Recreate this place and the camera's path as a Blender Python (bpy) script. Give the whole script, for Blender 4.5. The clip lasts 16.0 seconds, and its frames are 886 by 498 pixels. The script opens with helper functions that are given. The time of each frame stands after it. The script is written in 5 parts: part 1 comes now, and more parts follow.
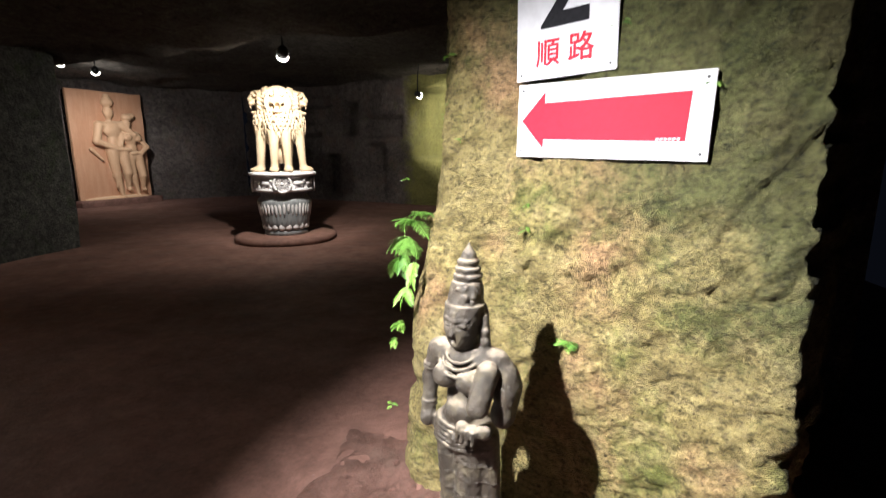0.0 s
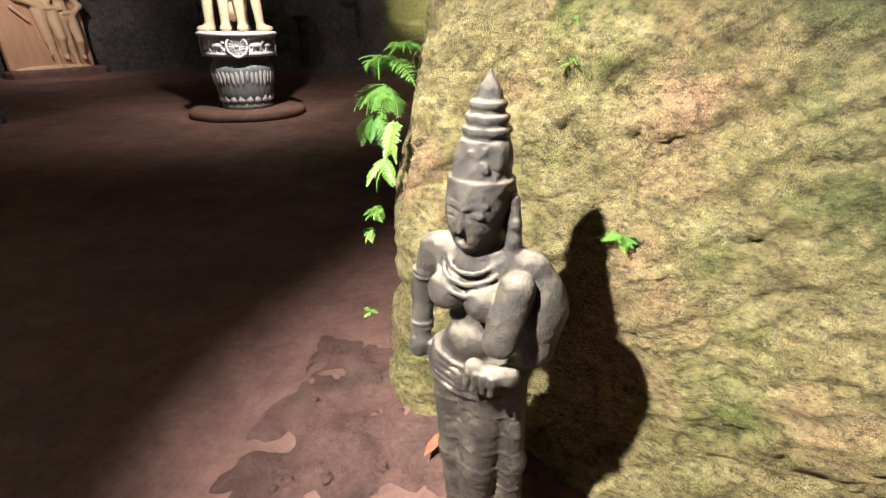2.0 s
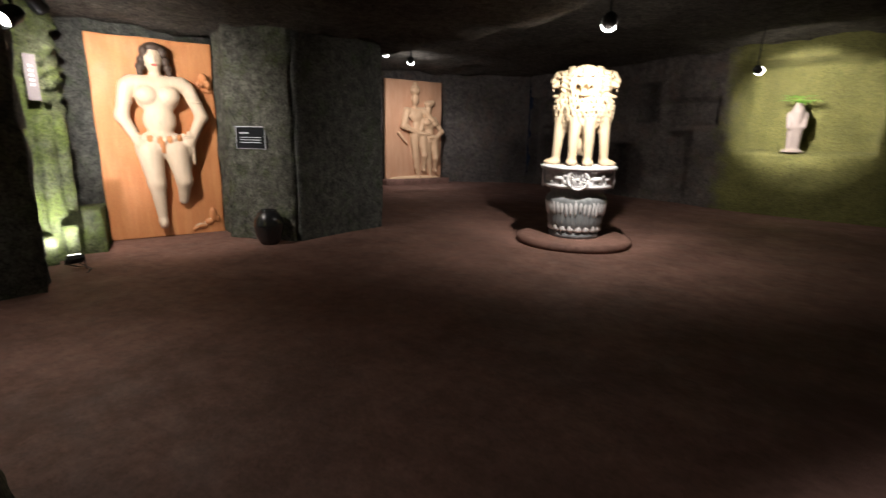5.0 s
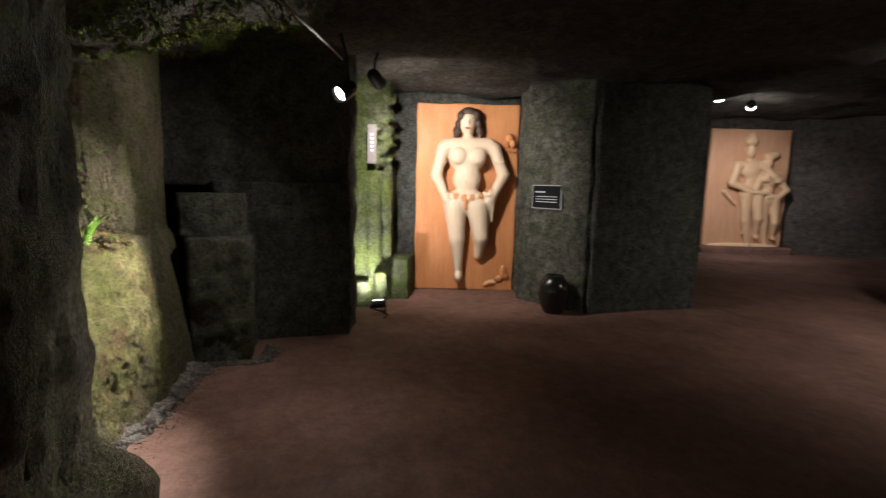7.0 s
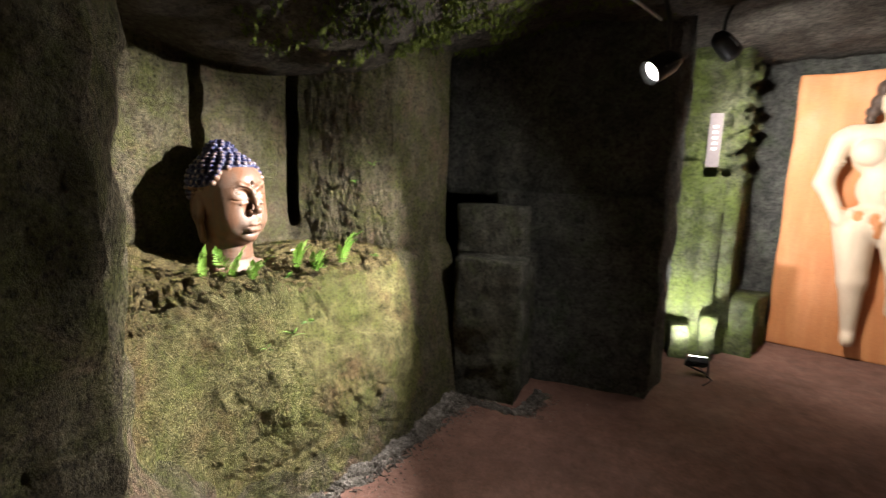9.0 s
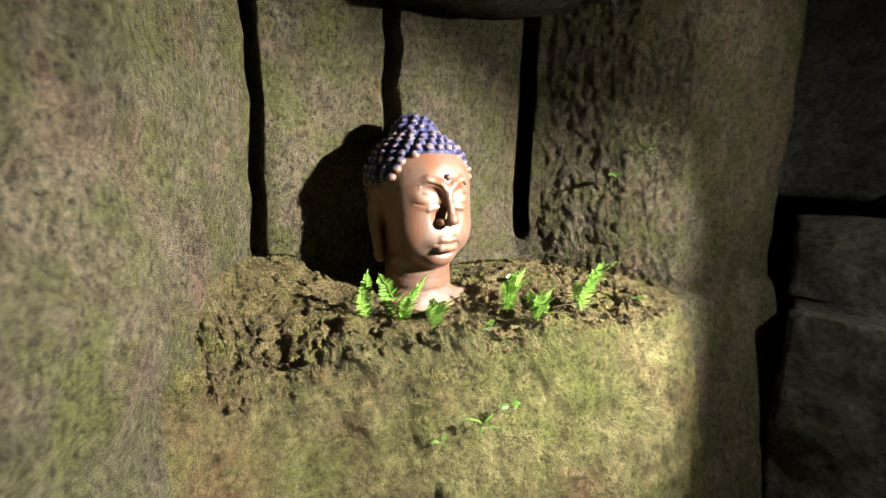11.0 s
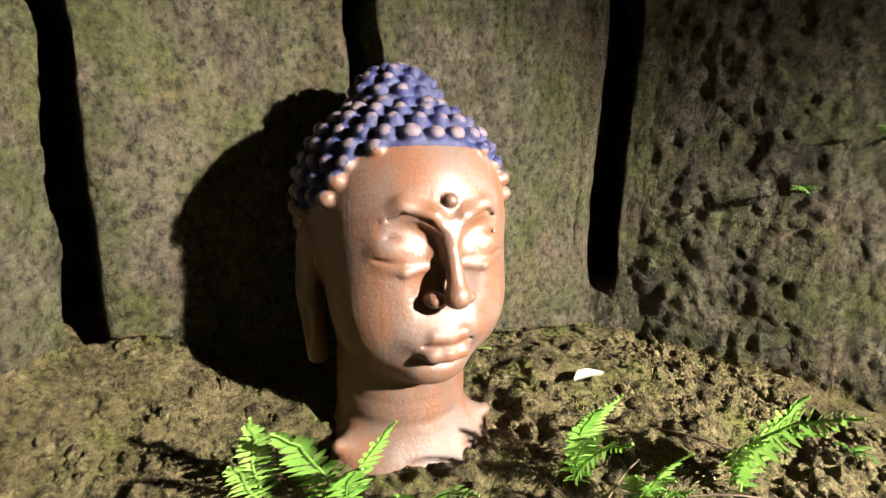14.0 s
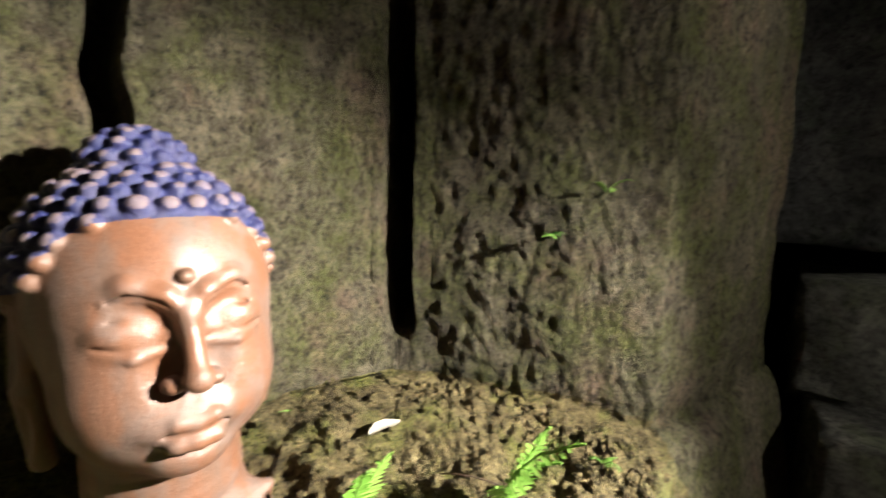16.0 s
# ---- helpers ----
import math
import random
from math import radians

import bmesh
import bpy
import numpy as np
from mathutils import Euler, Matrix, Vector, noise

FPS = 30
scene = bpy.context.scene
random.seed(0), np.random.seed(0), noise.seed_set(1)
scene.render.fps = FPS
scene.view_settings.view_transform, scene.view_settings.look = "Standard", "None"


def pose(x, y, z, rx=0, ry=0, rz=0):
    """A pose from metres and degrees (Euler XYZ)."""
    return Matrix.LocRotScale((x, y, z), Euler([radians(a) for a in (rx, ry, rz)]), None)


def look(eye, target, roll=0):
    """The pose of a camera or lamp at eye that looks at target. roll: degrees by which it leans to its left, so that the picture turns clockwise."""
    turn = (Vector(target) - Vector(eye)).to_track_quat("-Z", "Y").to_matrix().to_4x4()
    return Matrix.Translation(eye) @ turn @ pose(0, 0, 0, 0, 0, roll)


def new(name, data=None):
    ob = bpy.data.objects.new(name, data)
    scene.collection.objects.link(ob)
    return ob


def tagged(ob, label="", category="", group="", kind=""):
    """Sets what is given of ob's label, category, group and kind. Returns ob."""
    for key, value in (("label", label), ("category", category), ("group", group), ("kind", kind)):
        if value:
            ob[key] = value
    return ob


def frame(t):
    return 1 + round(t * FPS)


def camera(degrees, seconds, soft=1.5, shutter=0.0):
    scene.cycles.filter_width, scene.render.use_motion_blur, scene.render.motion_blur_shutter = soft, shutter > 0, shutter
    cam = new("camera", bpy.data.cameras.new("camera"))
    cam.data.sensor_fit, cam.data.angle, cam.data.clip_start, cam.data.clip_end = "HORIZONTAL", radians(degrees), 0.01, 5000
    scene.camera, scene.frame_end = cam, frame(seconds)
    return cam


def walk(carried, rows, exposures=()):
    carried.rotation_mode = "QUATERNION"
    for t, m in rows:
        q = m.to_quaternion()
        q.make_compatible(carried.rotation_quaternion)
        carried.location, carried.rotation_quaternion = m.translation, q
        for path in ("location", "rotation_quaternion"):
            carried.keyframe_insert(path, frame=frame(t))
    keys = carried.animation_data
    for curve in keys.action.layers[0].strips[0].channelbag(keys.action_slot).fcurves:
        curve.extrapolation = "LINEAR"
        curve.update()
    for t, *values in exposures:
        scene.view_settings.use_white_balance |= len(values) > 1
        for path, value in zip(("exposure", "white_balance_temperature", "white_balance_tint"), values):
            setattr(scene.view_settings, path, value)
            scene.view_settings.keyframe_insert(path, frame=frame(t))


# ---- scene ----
cam = camera(84.8, 16.0, soft=1.2, shutter=0.4)
PATH = [
    (0, (-0.864, 0.997, 1.348), (-1.086, 2.946, 0.958), -0.2),
    (0.5, (-0.942, 1.101, 1.283), (-1.126, 3.017, 0.739), 0.1),
    (1, (-0.997, 1.248, 1.225), (-1.142, 3.123, 0.545), 0.2),
    (1.5, (-0.969, 1.405, 1.206), (-1.098, 3.241, 0.423), 0.2),
    (2, (-0.955, 1.496, 1.172), (-1.087, 3.304, 0.328), 0.2),
    (2.5, (-0.962, 1.554, 1.148), (-1.112, 3.349, 0.278), 0.7),
    (3, (-0.975, 1.585, 1.146), (-1.202, 3.389, 0.311), 1.2),
    (3.5, (-1.063, 1.579, 1.202), (-1.466, 3.396, 0.47), 1.3),
    (3.8, (-1.139, 1.6, 1.246), (-1.679, 3.402, 0.566), 1.7),
    (4, (-1.247, 1.586, 1.306), (-1.87, 3.374, 0.663), 0.7),
    (4.5, (-1.451, 1.68, 1.395), (-2.345, 3.386, 0.857), 1.0),
    (4.7, (-1.573, 1.763, 1.403), (-2.576, 3.42, 0.904), 1.1),
    (6.8, (-2.249, 2.427, 1.491), (-4.073, 3.2, 1.22), 1.7),
    (7, (-2.357, 2.472, 1.463), (-4.232, 3.116, 1.198), 1.5),
    (7.5, (-2.571, 2.621, 1.49), (-4.523, 2.955, 1.214), 1.5),
    (8, (-2.805, 2.756, 1.522), (-4.783, 2.783, 1.227), 1.7),
    (8.5, (-3.13, 2.811, 1.543), (-5.081, 2.495, 1.24), 1.7),
    (9, (-3.357, 2.85, 1.578), (-5.21, 2.17, 1.26), 1.8),
    (9.5, (-3.564, 2.881, 1.58), (-5.27, 1.888, 1.254), 1.4),
    (10, (-3.807, 2.757, 1.556), (-5.333, 1.511, 1.212), 1.2),
    (10.2, (-3.903, 2.667, 1.553), (-5.364, 1.344, 1.219), 1.1),
    (12.3, (-4.674, 2.003, 1.585), (-5.727, 0.361, 1.144), 1.6),
    (12.5, (-4.716, 1.957, 1.581), (-5.766, 0.312, 1.145), 1.8),
    (13, (-4.821, 1.888, 1.567), (-5.841, 0.23, 1.107), 1.9),
    (13.5, (-4.846, 1.807, 1.568), (-5.863, 0.147, 1.109), 1.8),
    (14, (-4.865, 1.748, 1.576), (-5.899, 0.095, 1.133), 1.5),
    (14.5, (-4.881, 1.736, 1.577), (-5.96, 0.106, 1.151), 1.2),
    (15, (-4.892, 1.739, 1.585), (-6.053, 0.159, 1.189), 1.1),
    (15.5, (-4.909, 1.761, 1.6), (-6.211, 0.283, 1.253), 0.9),
    (16, (-4.986, 1.839, 1.628), (-6.468, 0.531, 1.323), 0.9),
]
EXPOSURES = [(0, 0.0), (3.5, 0.0), (4.7, 0.15), (6.8, -0.15), (8.0, -0.2), (9.0, 0.15), (10.0, 0.3), (12.5, 0.0), (16, 0.0)]
walk(cam, [(t, look(eye, target, roll)) for t, eye, target, roll in PATH], EXPOSURES)

# ---- light ----
world = bpy.data.worlds.new("cave_dark")
world.use_nodes = True
scene.world = world
world.node_tree.nodes["Background"].inputs[0].default_value = (0.25, 0.3, 0.5, 1)
world.node_tree.nodes["Background"].inputs[1].default_value = 0.01

WARM = (1.0, 0.94, 0.85)
COOL = (1.0, 0.98, 0.97)
# eye, target, watts, cone, blend, colour
SPOTS = {
    "rock": ((-2.02, 1.22, 2.38), (-0.64, 2.40, 0.50), 1600, 67, 1.0, COOL),
    "niche": ((-6.17, 2.94, 2.12), (-4.98, 1.24, 0.92), 1150, 66, 0.7, WARM),
    "panel": ((-7.15, 3.42, 2.42), (-8.62, 4.98, 1.20), 250, 100, 0.7, WARM),
    "jamb": ((-7.62, 3.52, 0.14), (-8.12, 3.50, 0.80), 105, 130, 0.9, COOL),
    "lion": ((-3.53, 7.05, 2.51), (-4.30, 8.55, 1.05), 215, 76, 0.6, WARM),
    "couple": ((-7.49, 8.05, 2.71), (-11.2, 13.2, 1.45), 700, 34, 0.8, COOL),
    "couple_floor": ((-9.05, 10.52, 2.97), (-11.0, 13.0, 1.0), 300, 75, 0.9, COOL),
    "recess": ((-2.59, 11.75, 2.55), (-1.95, 13.7, 2.0), 760, 74, 0.6, WARM),
}
# wide fill added at each lamp beyond its real spill, to lift dark areas, in watts
FILL = {"rock": 22, "niche": 85, "panel": 75, "jamb": 30, "lion": 230, "couple": 180, "couple_floor": 110, "recess": 80}
for key, (eye, target, watts, cone, blend, colour) in SPOTS.items():
    for name, power, size, soft in (("beam_", watts, cone, blend), ("fill_", FILL[key], 178, 1.0)):
        data = bpy.data.lights.new(name + key, "SPOT")
        data.energy, data.spot_size, data.spot_blend, data.color = power, radians(size), soft, colour
        data.shadow_soft_size = 0.035
        beam = new(name + key, data)
        way = (Vector(target) - Vector(eye)).normalized()
        beam.matrix_world = look(Vector(eye) + way * 0.065, target)


# ---- materials ----
def nodes_of(name):
    m = bpy.data.materials.new(name)
    m.use_nodes = True
    t = m.node_tree
    return m, t, t.nodes, t.links, t.nodes["Principled BSDF"]


def tex(nodes, links, coord, kind, scale, detail=6, rough=0.6, stretch=None):
    vec = coord
    if stretch:
        mp = nodes.new("ShaderNodeMapping")
        mp.inputs["Scale"].default_value = stretch[:3]
        if len(stretch) > 3:
            mp.inputs["Rotation"].default_value = stretch[3:]
        links.new(coord, mp.inputs[0])
        vec = mp.outputs[0]
    n = nodes.new(kind)
    n.inputs["Scale"].default_value = scale
    if kind == "ShaderNodeTexNoise":
        n.inputs["Detail"].default_value = detail
        n.inputs["Roughness"].default_value = rough
    links.new(vec, n.inputs["Vector"])
    return n


def ramp(nodes, links, source, stops):
    r = nodes.new("ShaderNodeValToRGB")
    links.new(source, r.inputs[0])
    e = r.color_ramp.elements
    while len(e) < len(stops):
        e.new(0.5)
    for el, (p, c) in zip(e, stops):
        el.position = p
        el.color = (*c, 1) if len(c) == 3 else c
    return r


def mixed(nodes, links, fac, a, b, mode="MIX"):
    m = nodes.new("ShaderNodeMix")
    m.data_type, m.blend_type = "RGBA", mode
    for sock, val in ((m.inputs[0], fac), (m.inputs[6], a), (m.inputs[7], b)):
        if hasattr(val, "links"):
            links.new(val, sock)
        elif isinstance(val, (int, float)):
            sock.default_value = val
        else:
            sock.default_value = (*val, 1)
    return m.outputs[2]


def bumped(nodes, links, bsdf, pairs):
    normal = None
    for height, strength, dist in pairs:
        b = nodes.new("ShaderNodeBump")
        b.inputs["Strength"].default_value = strength
        b.inputs["Distance"].default_value = dist
        links.new(height, b.inputs["Height"])
        if normal:
            links.new(normal, b.inputs["Normal"])
        normal = b.outputs[0]
    links.new(normal, bsdf.inputs["Normal"])


def grey(v):
    return (v, v, v)


def rock_material(name, dark, mid, light, moss, moss_lo, moss_hi, rough=0.9, warm=None, scale=1.0, relief=1.0, wet=0.0, stretch=(1, 1, 1), contrast=0.85, seams=0.35, cover=None):
    m, t, N, L, bsdf = nodes_of(name)
    co = N.new("ShaderNodeTexCoord").outputs["Object"]
    big = tex(N, L, co, "ShaderNodeTexNoise", 1.6 * scale, 5, 0.6, stretch)
    medium = tex(N, L, co, "ShaderNodeTexNoise", 9 * scale, 8, 0.68, stretch)
    fine = tex(N, L, co, "ShaderNodeTexNoise", 60 * scale, 6, 0.7)
    grit = tex(N, L, co, "ShaderNodeTexVoronoi", 34 * scale)
    col = ramp(N, L, medium.outputs["Fac"], [(0.30, dark), (0.50, mid), (0.70, light)]).outputs[0]
    if warm:
        patch = tex(N, L, co, "ShaderNodeTexNoise", 2.6 * scale, 4, 0.6, (1.2, 0.8, 1.0))
        f = ramp(N, L, patch.outputs["Fac"], [(0.52, grey(0)), (0.66, grey(0.85))]).outputs[0]
        col = mixed(N, L, f, col, warm)
    mo = tex(N, L, co, "ShaderNodeTexNoise", 3.4 * scale, 9, 0.72)
    f = ramp(N, L, mo.outputs["Fac"], [(moss_lo, grey(0)), (moss_hi, grey(0.9))]).outputs[0]
    col = mixed(N, L, f, col, moss)
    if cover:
        # a tint with a ragged edge beyond a plane (x, y, z, offset), and its colour
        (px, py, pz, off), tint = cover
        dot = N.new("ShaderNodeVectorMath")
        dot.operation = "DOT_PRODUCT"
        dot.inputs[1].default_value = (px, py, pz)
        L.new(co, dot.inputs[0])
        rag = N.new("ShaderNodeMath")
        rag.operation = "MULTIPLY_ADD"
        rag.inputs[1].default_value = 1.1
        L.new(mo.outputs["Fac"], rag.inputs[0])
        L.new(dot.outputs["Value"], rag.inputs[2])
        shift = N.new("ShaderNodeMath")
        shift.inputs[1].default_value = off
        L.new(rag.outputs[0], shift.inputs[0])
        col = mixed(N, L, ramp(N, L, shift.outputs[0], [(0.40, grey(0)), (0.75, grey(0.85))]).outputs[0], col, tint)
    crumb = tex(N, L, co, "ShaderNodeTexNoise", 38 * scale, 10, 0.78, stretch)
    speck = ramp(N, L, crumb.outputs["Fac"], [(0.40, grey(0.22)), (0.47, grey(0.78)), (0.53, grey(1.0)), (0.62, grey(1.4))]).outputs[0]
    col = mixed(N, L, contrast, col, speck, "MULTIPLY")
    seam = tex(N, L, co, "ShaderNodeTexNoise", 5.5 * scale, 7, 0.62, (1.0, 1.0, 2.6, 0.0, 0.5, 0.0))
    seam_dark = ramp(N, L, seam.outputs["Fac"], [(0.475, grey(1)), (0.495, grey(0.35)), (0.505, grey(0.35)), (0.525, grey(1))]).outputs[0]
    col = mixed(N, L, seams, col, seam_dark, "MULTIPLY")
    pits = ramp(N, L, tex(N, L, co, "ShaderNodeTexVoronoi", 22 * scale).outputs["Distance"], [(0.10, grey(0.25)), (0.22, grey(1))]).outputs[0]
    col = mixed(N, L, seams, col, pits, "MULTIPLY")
    stain = ramp(N, L, big.outputs["Fac"], [(0.33, grey(0.6)), (0.62, grey(1.05))]).outputs[0]
    col = mixed(N, L, 0.8, col, stain, "MULTIPLY")
    L.new(col, bsdf.inputs["Base Color"])
    r = ramp(N, L, mo.outputs["Fac"], [(0.35, grey(max(0.25, rough - wet))), (0.65, grey(rough))])
    L.new(r.outputs[0], bsdf.inputs["Roughness"])
    bsdf.inputs["Specular IOR Level"].default_value = 0.3
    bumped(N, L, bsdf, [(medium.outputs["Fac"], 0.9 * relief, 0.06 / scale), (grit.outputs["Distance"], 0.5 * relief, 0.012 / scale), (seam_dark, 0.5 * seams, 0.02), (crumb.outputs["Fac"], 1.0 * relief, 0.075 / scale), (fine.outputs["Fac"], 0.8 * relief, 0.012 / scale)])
    return m


# cover: dark moss green, also painting in the lamp's falloff towards the upper right
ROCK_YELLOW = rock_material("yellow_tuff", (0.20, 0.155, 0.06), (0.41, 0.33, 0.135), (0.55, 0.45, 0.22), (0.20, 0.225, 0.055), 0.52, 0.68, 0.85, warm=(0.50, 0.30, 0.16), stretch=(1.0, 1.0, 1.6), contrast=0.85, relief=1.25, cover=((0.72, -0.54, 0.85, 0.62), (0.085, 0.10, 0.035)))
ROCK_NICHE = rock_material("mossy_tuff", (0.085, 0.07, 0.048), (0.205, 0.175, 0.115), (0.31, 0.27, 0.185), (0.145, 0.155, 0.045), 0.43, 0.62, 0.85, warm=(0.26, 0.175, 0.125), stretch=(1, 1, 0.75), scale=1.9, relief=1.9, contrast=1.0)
ROCK_DARK = rock_material("dark_tuff", (0.06, 0.062, 0.06), (0.145, 0.145, 0.135), (0.24, 0.235, 0.21), (0.10, 0.135, 0.07), 0.52, 0.70, 0.9)
ROCK_GREY = rock_material("grey_tuff", (0.05, 0.05, 0.045), (0.16, 0.155, 0.13), (0.30, 0.29, 0.25), (0.115, 0.145, 0.055), 0.50, 0.70, 0.9)
ROCK_CEILING = rock_material("ceiling_tuff", (0.07, 0.06, 0.05), (0.15, 0.13, 0.11), (0.24, 0.21, 0.18), (0.10, 0.13, 0.03), 0.60, 0.74, 0.95, relief=1.4)
ROCK_BACK = rock_material("brown_tuff", (0.085, 0.07, 0.068), (0.185, 0.155, 0.145), (0.28, 0.24, 0.22), (0.15, 0.155, 0.085), 0.55, 0.74, 0.9, warm=(0.21, 0.15, 0.13), relief=1.3, contrast=0.7, cover=((1.0, 0.0, 0.0, 3.25), (0.30, 0.29, 0.08)))
ROCK_LIME = rock_material("lime_green_tuff", (0.06, 0.065, 0.045), (0.17, 0.185, 0.10), (0.30, 0.31, 0.20), (0.20, 0.26, 0.06), 0.40, 0.60, 0.9, relief=1.2)
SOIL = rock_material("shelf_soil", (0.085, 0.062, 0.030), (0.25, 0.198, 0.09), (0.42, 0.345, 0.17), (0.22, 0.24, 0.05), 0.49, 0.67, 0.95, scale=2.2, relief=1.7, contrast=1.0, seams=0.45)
BANK = rock_material("mossy_bank", (0.10, 0.090, 0.040), (0.25, 0.228, 0.098), (0.40, 0.37, 0.17), (0.21, 0.235, 0.062), 0.46, 0.64, 0.95, scale=1.3, relief=1.6, contrast=0.75, warm=(0.27, 0.18, 0.09))
RUBBLE = rock_material("pale_rubble", (0.10, 0.085, 0.075), (0.26, 0.23, 0.21), (0.50, 0.46, 0.43), (0.3, 0.29, 0.2), 0.62, 0.8, 0.9, scale=2)
EARTH = rock_material("packed_earth", (0.125, 0.066, 0.052), (0.172, 0.090, 0.071), (0.22, 0.118, 0.094), (0.145, 0.095, 0.072), 0.60, 0.75, 0.9, relief=0.16, wet=0.30, contrast=0.25, seams=0.0)


DIRT = rock_material("damp_dirt", (0.116, 0.061, 0.048), (0.160, 0.084, 0.066), (0.205, 0.110, 0.087), (0.14, 0.092, 0.070), 0.56, 0.72, 0.75, scale=1.5, relief=0.7, wet=0.35, contrast=0.4, seams=0.05)
MOSS = rock_material("hanging_moss", (0.07, 0.10, 0.015), (0.16, 0.21, 0.03), (0.28, 0.32, 0.06), (0.20, 0.26, 0.04), 0.4, 0.6, 0.8)


def plain_material(name, colour, rough=0.5, metal=0.0, var=0.15, scale=40, bump=0.1, emit=0.0, coat=0.0, spec=0.5, trans=0.0):
    m, t, N, L, bsdf = nodes_of(name)
    co = N.new("ShaderNodeTexCoord").outputs["Object"]
    n = tex(N, L, co, "ShaderNodeTexNoise", scale, 5)
    lo = tuple(c * (1 - var * 2) for c in colour)
    hi = tuple(min(1, c * (1 + var)) for c in colour)
    r = ramp(N, L, n.outputs["Fac"], [(0.3, lo), (0.65, hi)])
    L.new(r.outputs[0], bsdf.inputs["Base Color"])
    bsdf.inputs["Roughness"].default_value = rough
    bsdf.inputs["Metallic"].default_value = metal
    bsdf.inputs["Coat Weight"].default_value = coat
    bsdf.inputs["Specular IOR Level"].default_value = spec
    if bump:
        bumped(N, L, bsdf, [(n.outputs["Fac"], bump, 0.01)])
    if emit:
        bsdf.inputs["Emission Color"].default_value = (*colour, 1)
        bsdf.inputs["Emission Strength"].default_value = emit
    return m


def statue_material(name, base, streak, dust, rough, lichen=None, scale=1.0, dust_lo=0.55, fine=0.6, rugged=0.0):
    """Worn painted or cast surface: streaks that run down, dust on what faces up."""
    m, t, N, L, bsdf = nodes_of(name)
    co = N.new("ShaderNodeTexCoord").outputs["Object"]
    a = tex(N, L, co, "ShaderNodeTexNoise", 12 * scale, 6, 0.65)
    b = tex(N, L, co, "ShaderNodeTexNoise", 22 * scale, 5, 0.6, (1, 1, 0.14))
    f = tex(N, L, co, "ShaderNodeTexNoise", 150 * scale, 4, 0.7)
    col = mixed(N, L, ramp(N, L, b.outputs["Fac"], [(0.42, grey(0)), (0.66, grey(1))]).outputs[0], base, streak)
    geo = N.new("ShaderNodeNewGeometry")
    sep = N.new("ShaderNodeSeparateXYZ")
    L.new(geo.outputs["Normal"], sep.inputs[0])
    up = N.new("ShaderNodeMath")
    up.operation = "MULTIPLY"
    L.new(sep.outputs[2], up.inputs[0])
    L.new(a.outputs["Fac"], up.inputs[1])
    col = mixed(N, L, ramp(N, L, up.outputs[0], [(dust_lo * 0.45, grey(0)), (dust_lo * 0.95, grey(0.9))]).outputs[0], col, dust)
    if lichen:
        col = mixed(N, L, ramp(N, L, a.outputs["Fac"], [(0.50, grey(0)), (0.64, grey(0.75))]).outputs[0], col, lichen)
    speck = ramp(N, L, f.outputs["Fac"], [(0.3, grey(0.72)), (0.6, grey(1.05))]).outputs[0]
    col = mixed(N, L, 0.6, col, speck, "MULTIPLY")
    L.new(col, bsdf.inputs["Base Color"])
    rr = ramp(N, L, a.outputs["Fac"], [(0.35, grey(max(0.12, rough - 0.14))), (0.65, grey(min(1, rough + 0.2)))])
    L.new(rr.outputs[0], bsdf.inputs["Roughness"])
    layers = [(a.outputs["Fac"], 0.2, 0.012), (b.outputs["Fac"], 0.15, 0.006), (f.outputs["Fac"], fine, 0.003)]
    if rugged:
        layers.append((tex(N, L, co, "ShaderNodeTexNoise", 55 * scale, 8, 0.75).outputs["Fac"], rugged, 0.012))
    bumped(N, L, bsdf, layers)
    return m


HEAD_CLAY = statue_material("terracotta_glaze", (0.170, 0.076, 0.042), (0.125, 0.082, 0.062), (0.23, 0.18, 0.16), 0.42, lichen=(0.150, 0.104, 0.084), dust_lo=0.8, fine=0.35)
HEAD_HAIR = statue_material("worn_blue_paint", (0.014, 0.019, 0.085), (0.03, 0.03, 0.085), (0.07, 0.065, 0.13), 0.42, lichen=(0.045, 0.042, 0.10), scale=3.0, dust_lo=0.8)
HEAD_TIP = statue_material("bared_curl_tips", (0.16, 0.115, 0.115), (0.11, 0.085, 0.12), (0.24, 0.165, 0.15), 0.45, lichen=(0.09, 0.075, 0.13), scale=3.0, dust_lo=0.7)
STONE_STATUE = statue_material("weathered_bronze_stone", (0.026, 0.021, 0.016), (0.050, 0.039, 0.028), (0.30, 0.25, 0.19), 0.46, lichen=(0.085, 0.068, 0.040), scale=1.7, dust_lo=0.52, fine=0.8, rugged=0.55)
PALE_STONE = statue_material("pale_grey_stone", (0.17, 0.135, 0.125), (0.21, 0.165, 0.15), (0.24, 0.20, 0.17), 0.7)
LION_STONE = statue_material("cream_cast_stone", (0.46, 0.35, 0.235), (0.52, 0.41, 0.285), (0.56, 0.43, 0.24), 0.6)
PEDESTAL_GREY = statue_material("slate_grey_paint", (0.16, 0.17, 0.18), (0.23, 0.24, 0.25), (0.45, 0.45, 0.46), 0.55)
PEDESTAL_WHITE = statue_material("chalky_white_paint", (0.62, 0.60, 0.62), (0.70, 0.68, 0.69), (0.78, 0.77, 0.77), 0.6)
LIP_RED = plain_material("faded_red_paint", (0.45, 0.10, 0.08), 0.5)
HAIR_DARK = plain_material("dark_hair_paint", (0.06, 0.035, 0.025), 0.6, var=0.3)
PANEL_CLAY = statue_material("orange_terracotta", (0.52, 0.20, 0.075), (0.58, 0.25, 0.10), (0.60, 0.30, 0.15), 0.55, scale=0.5)
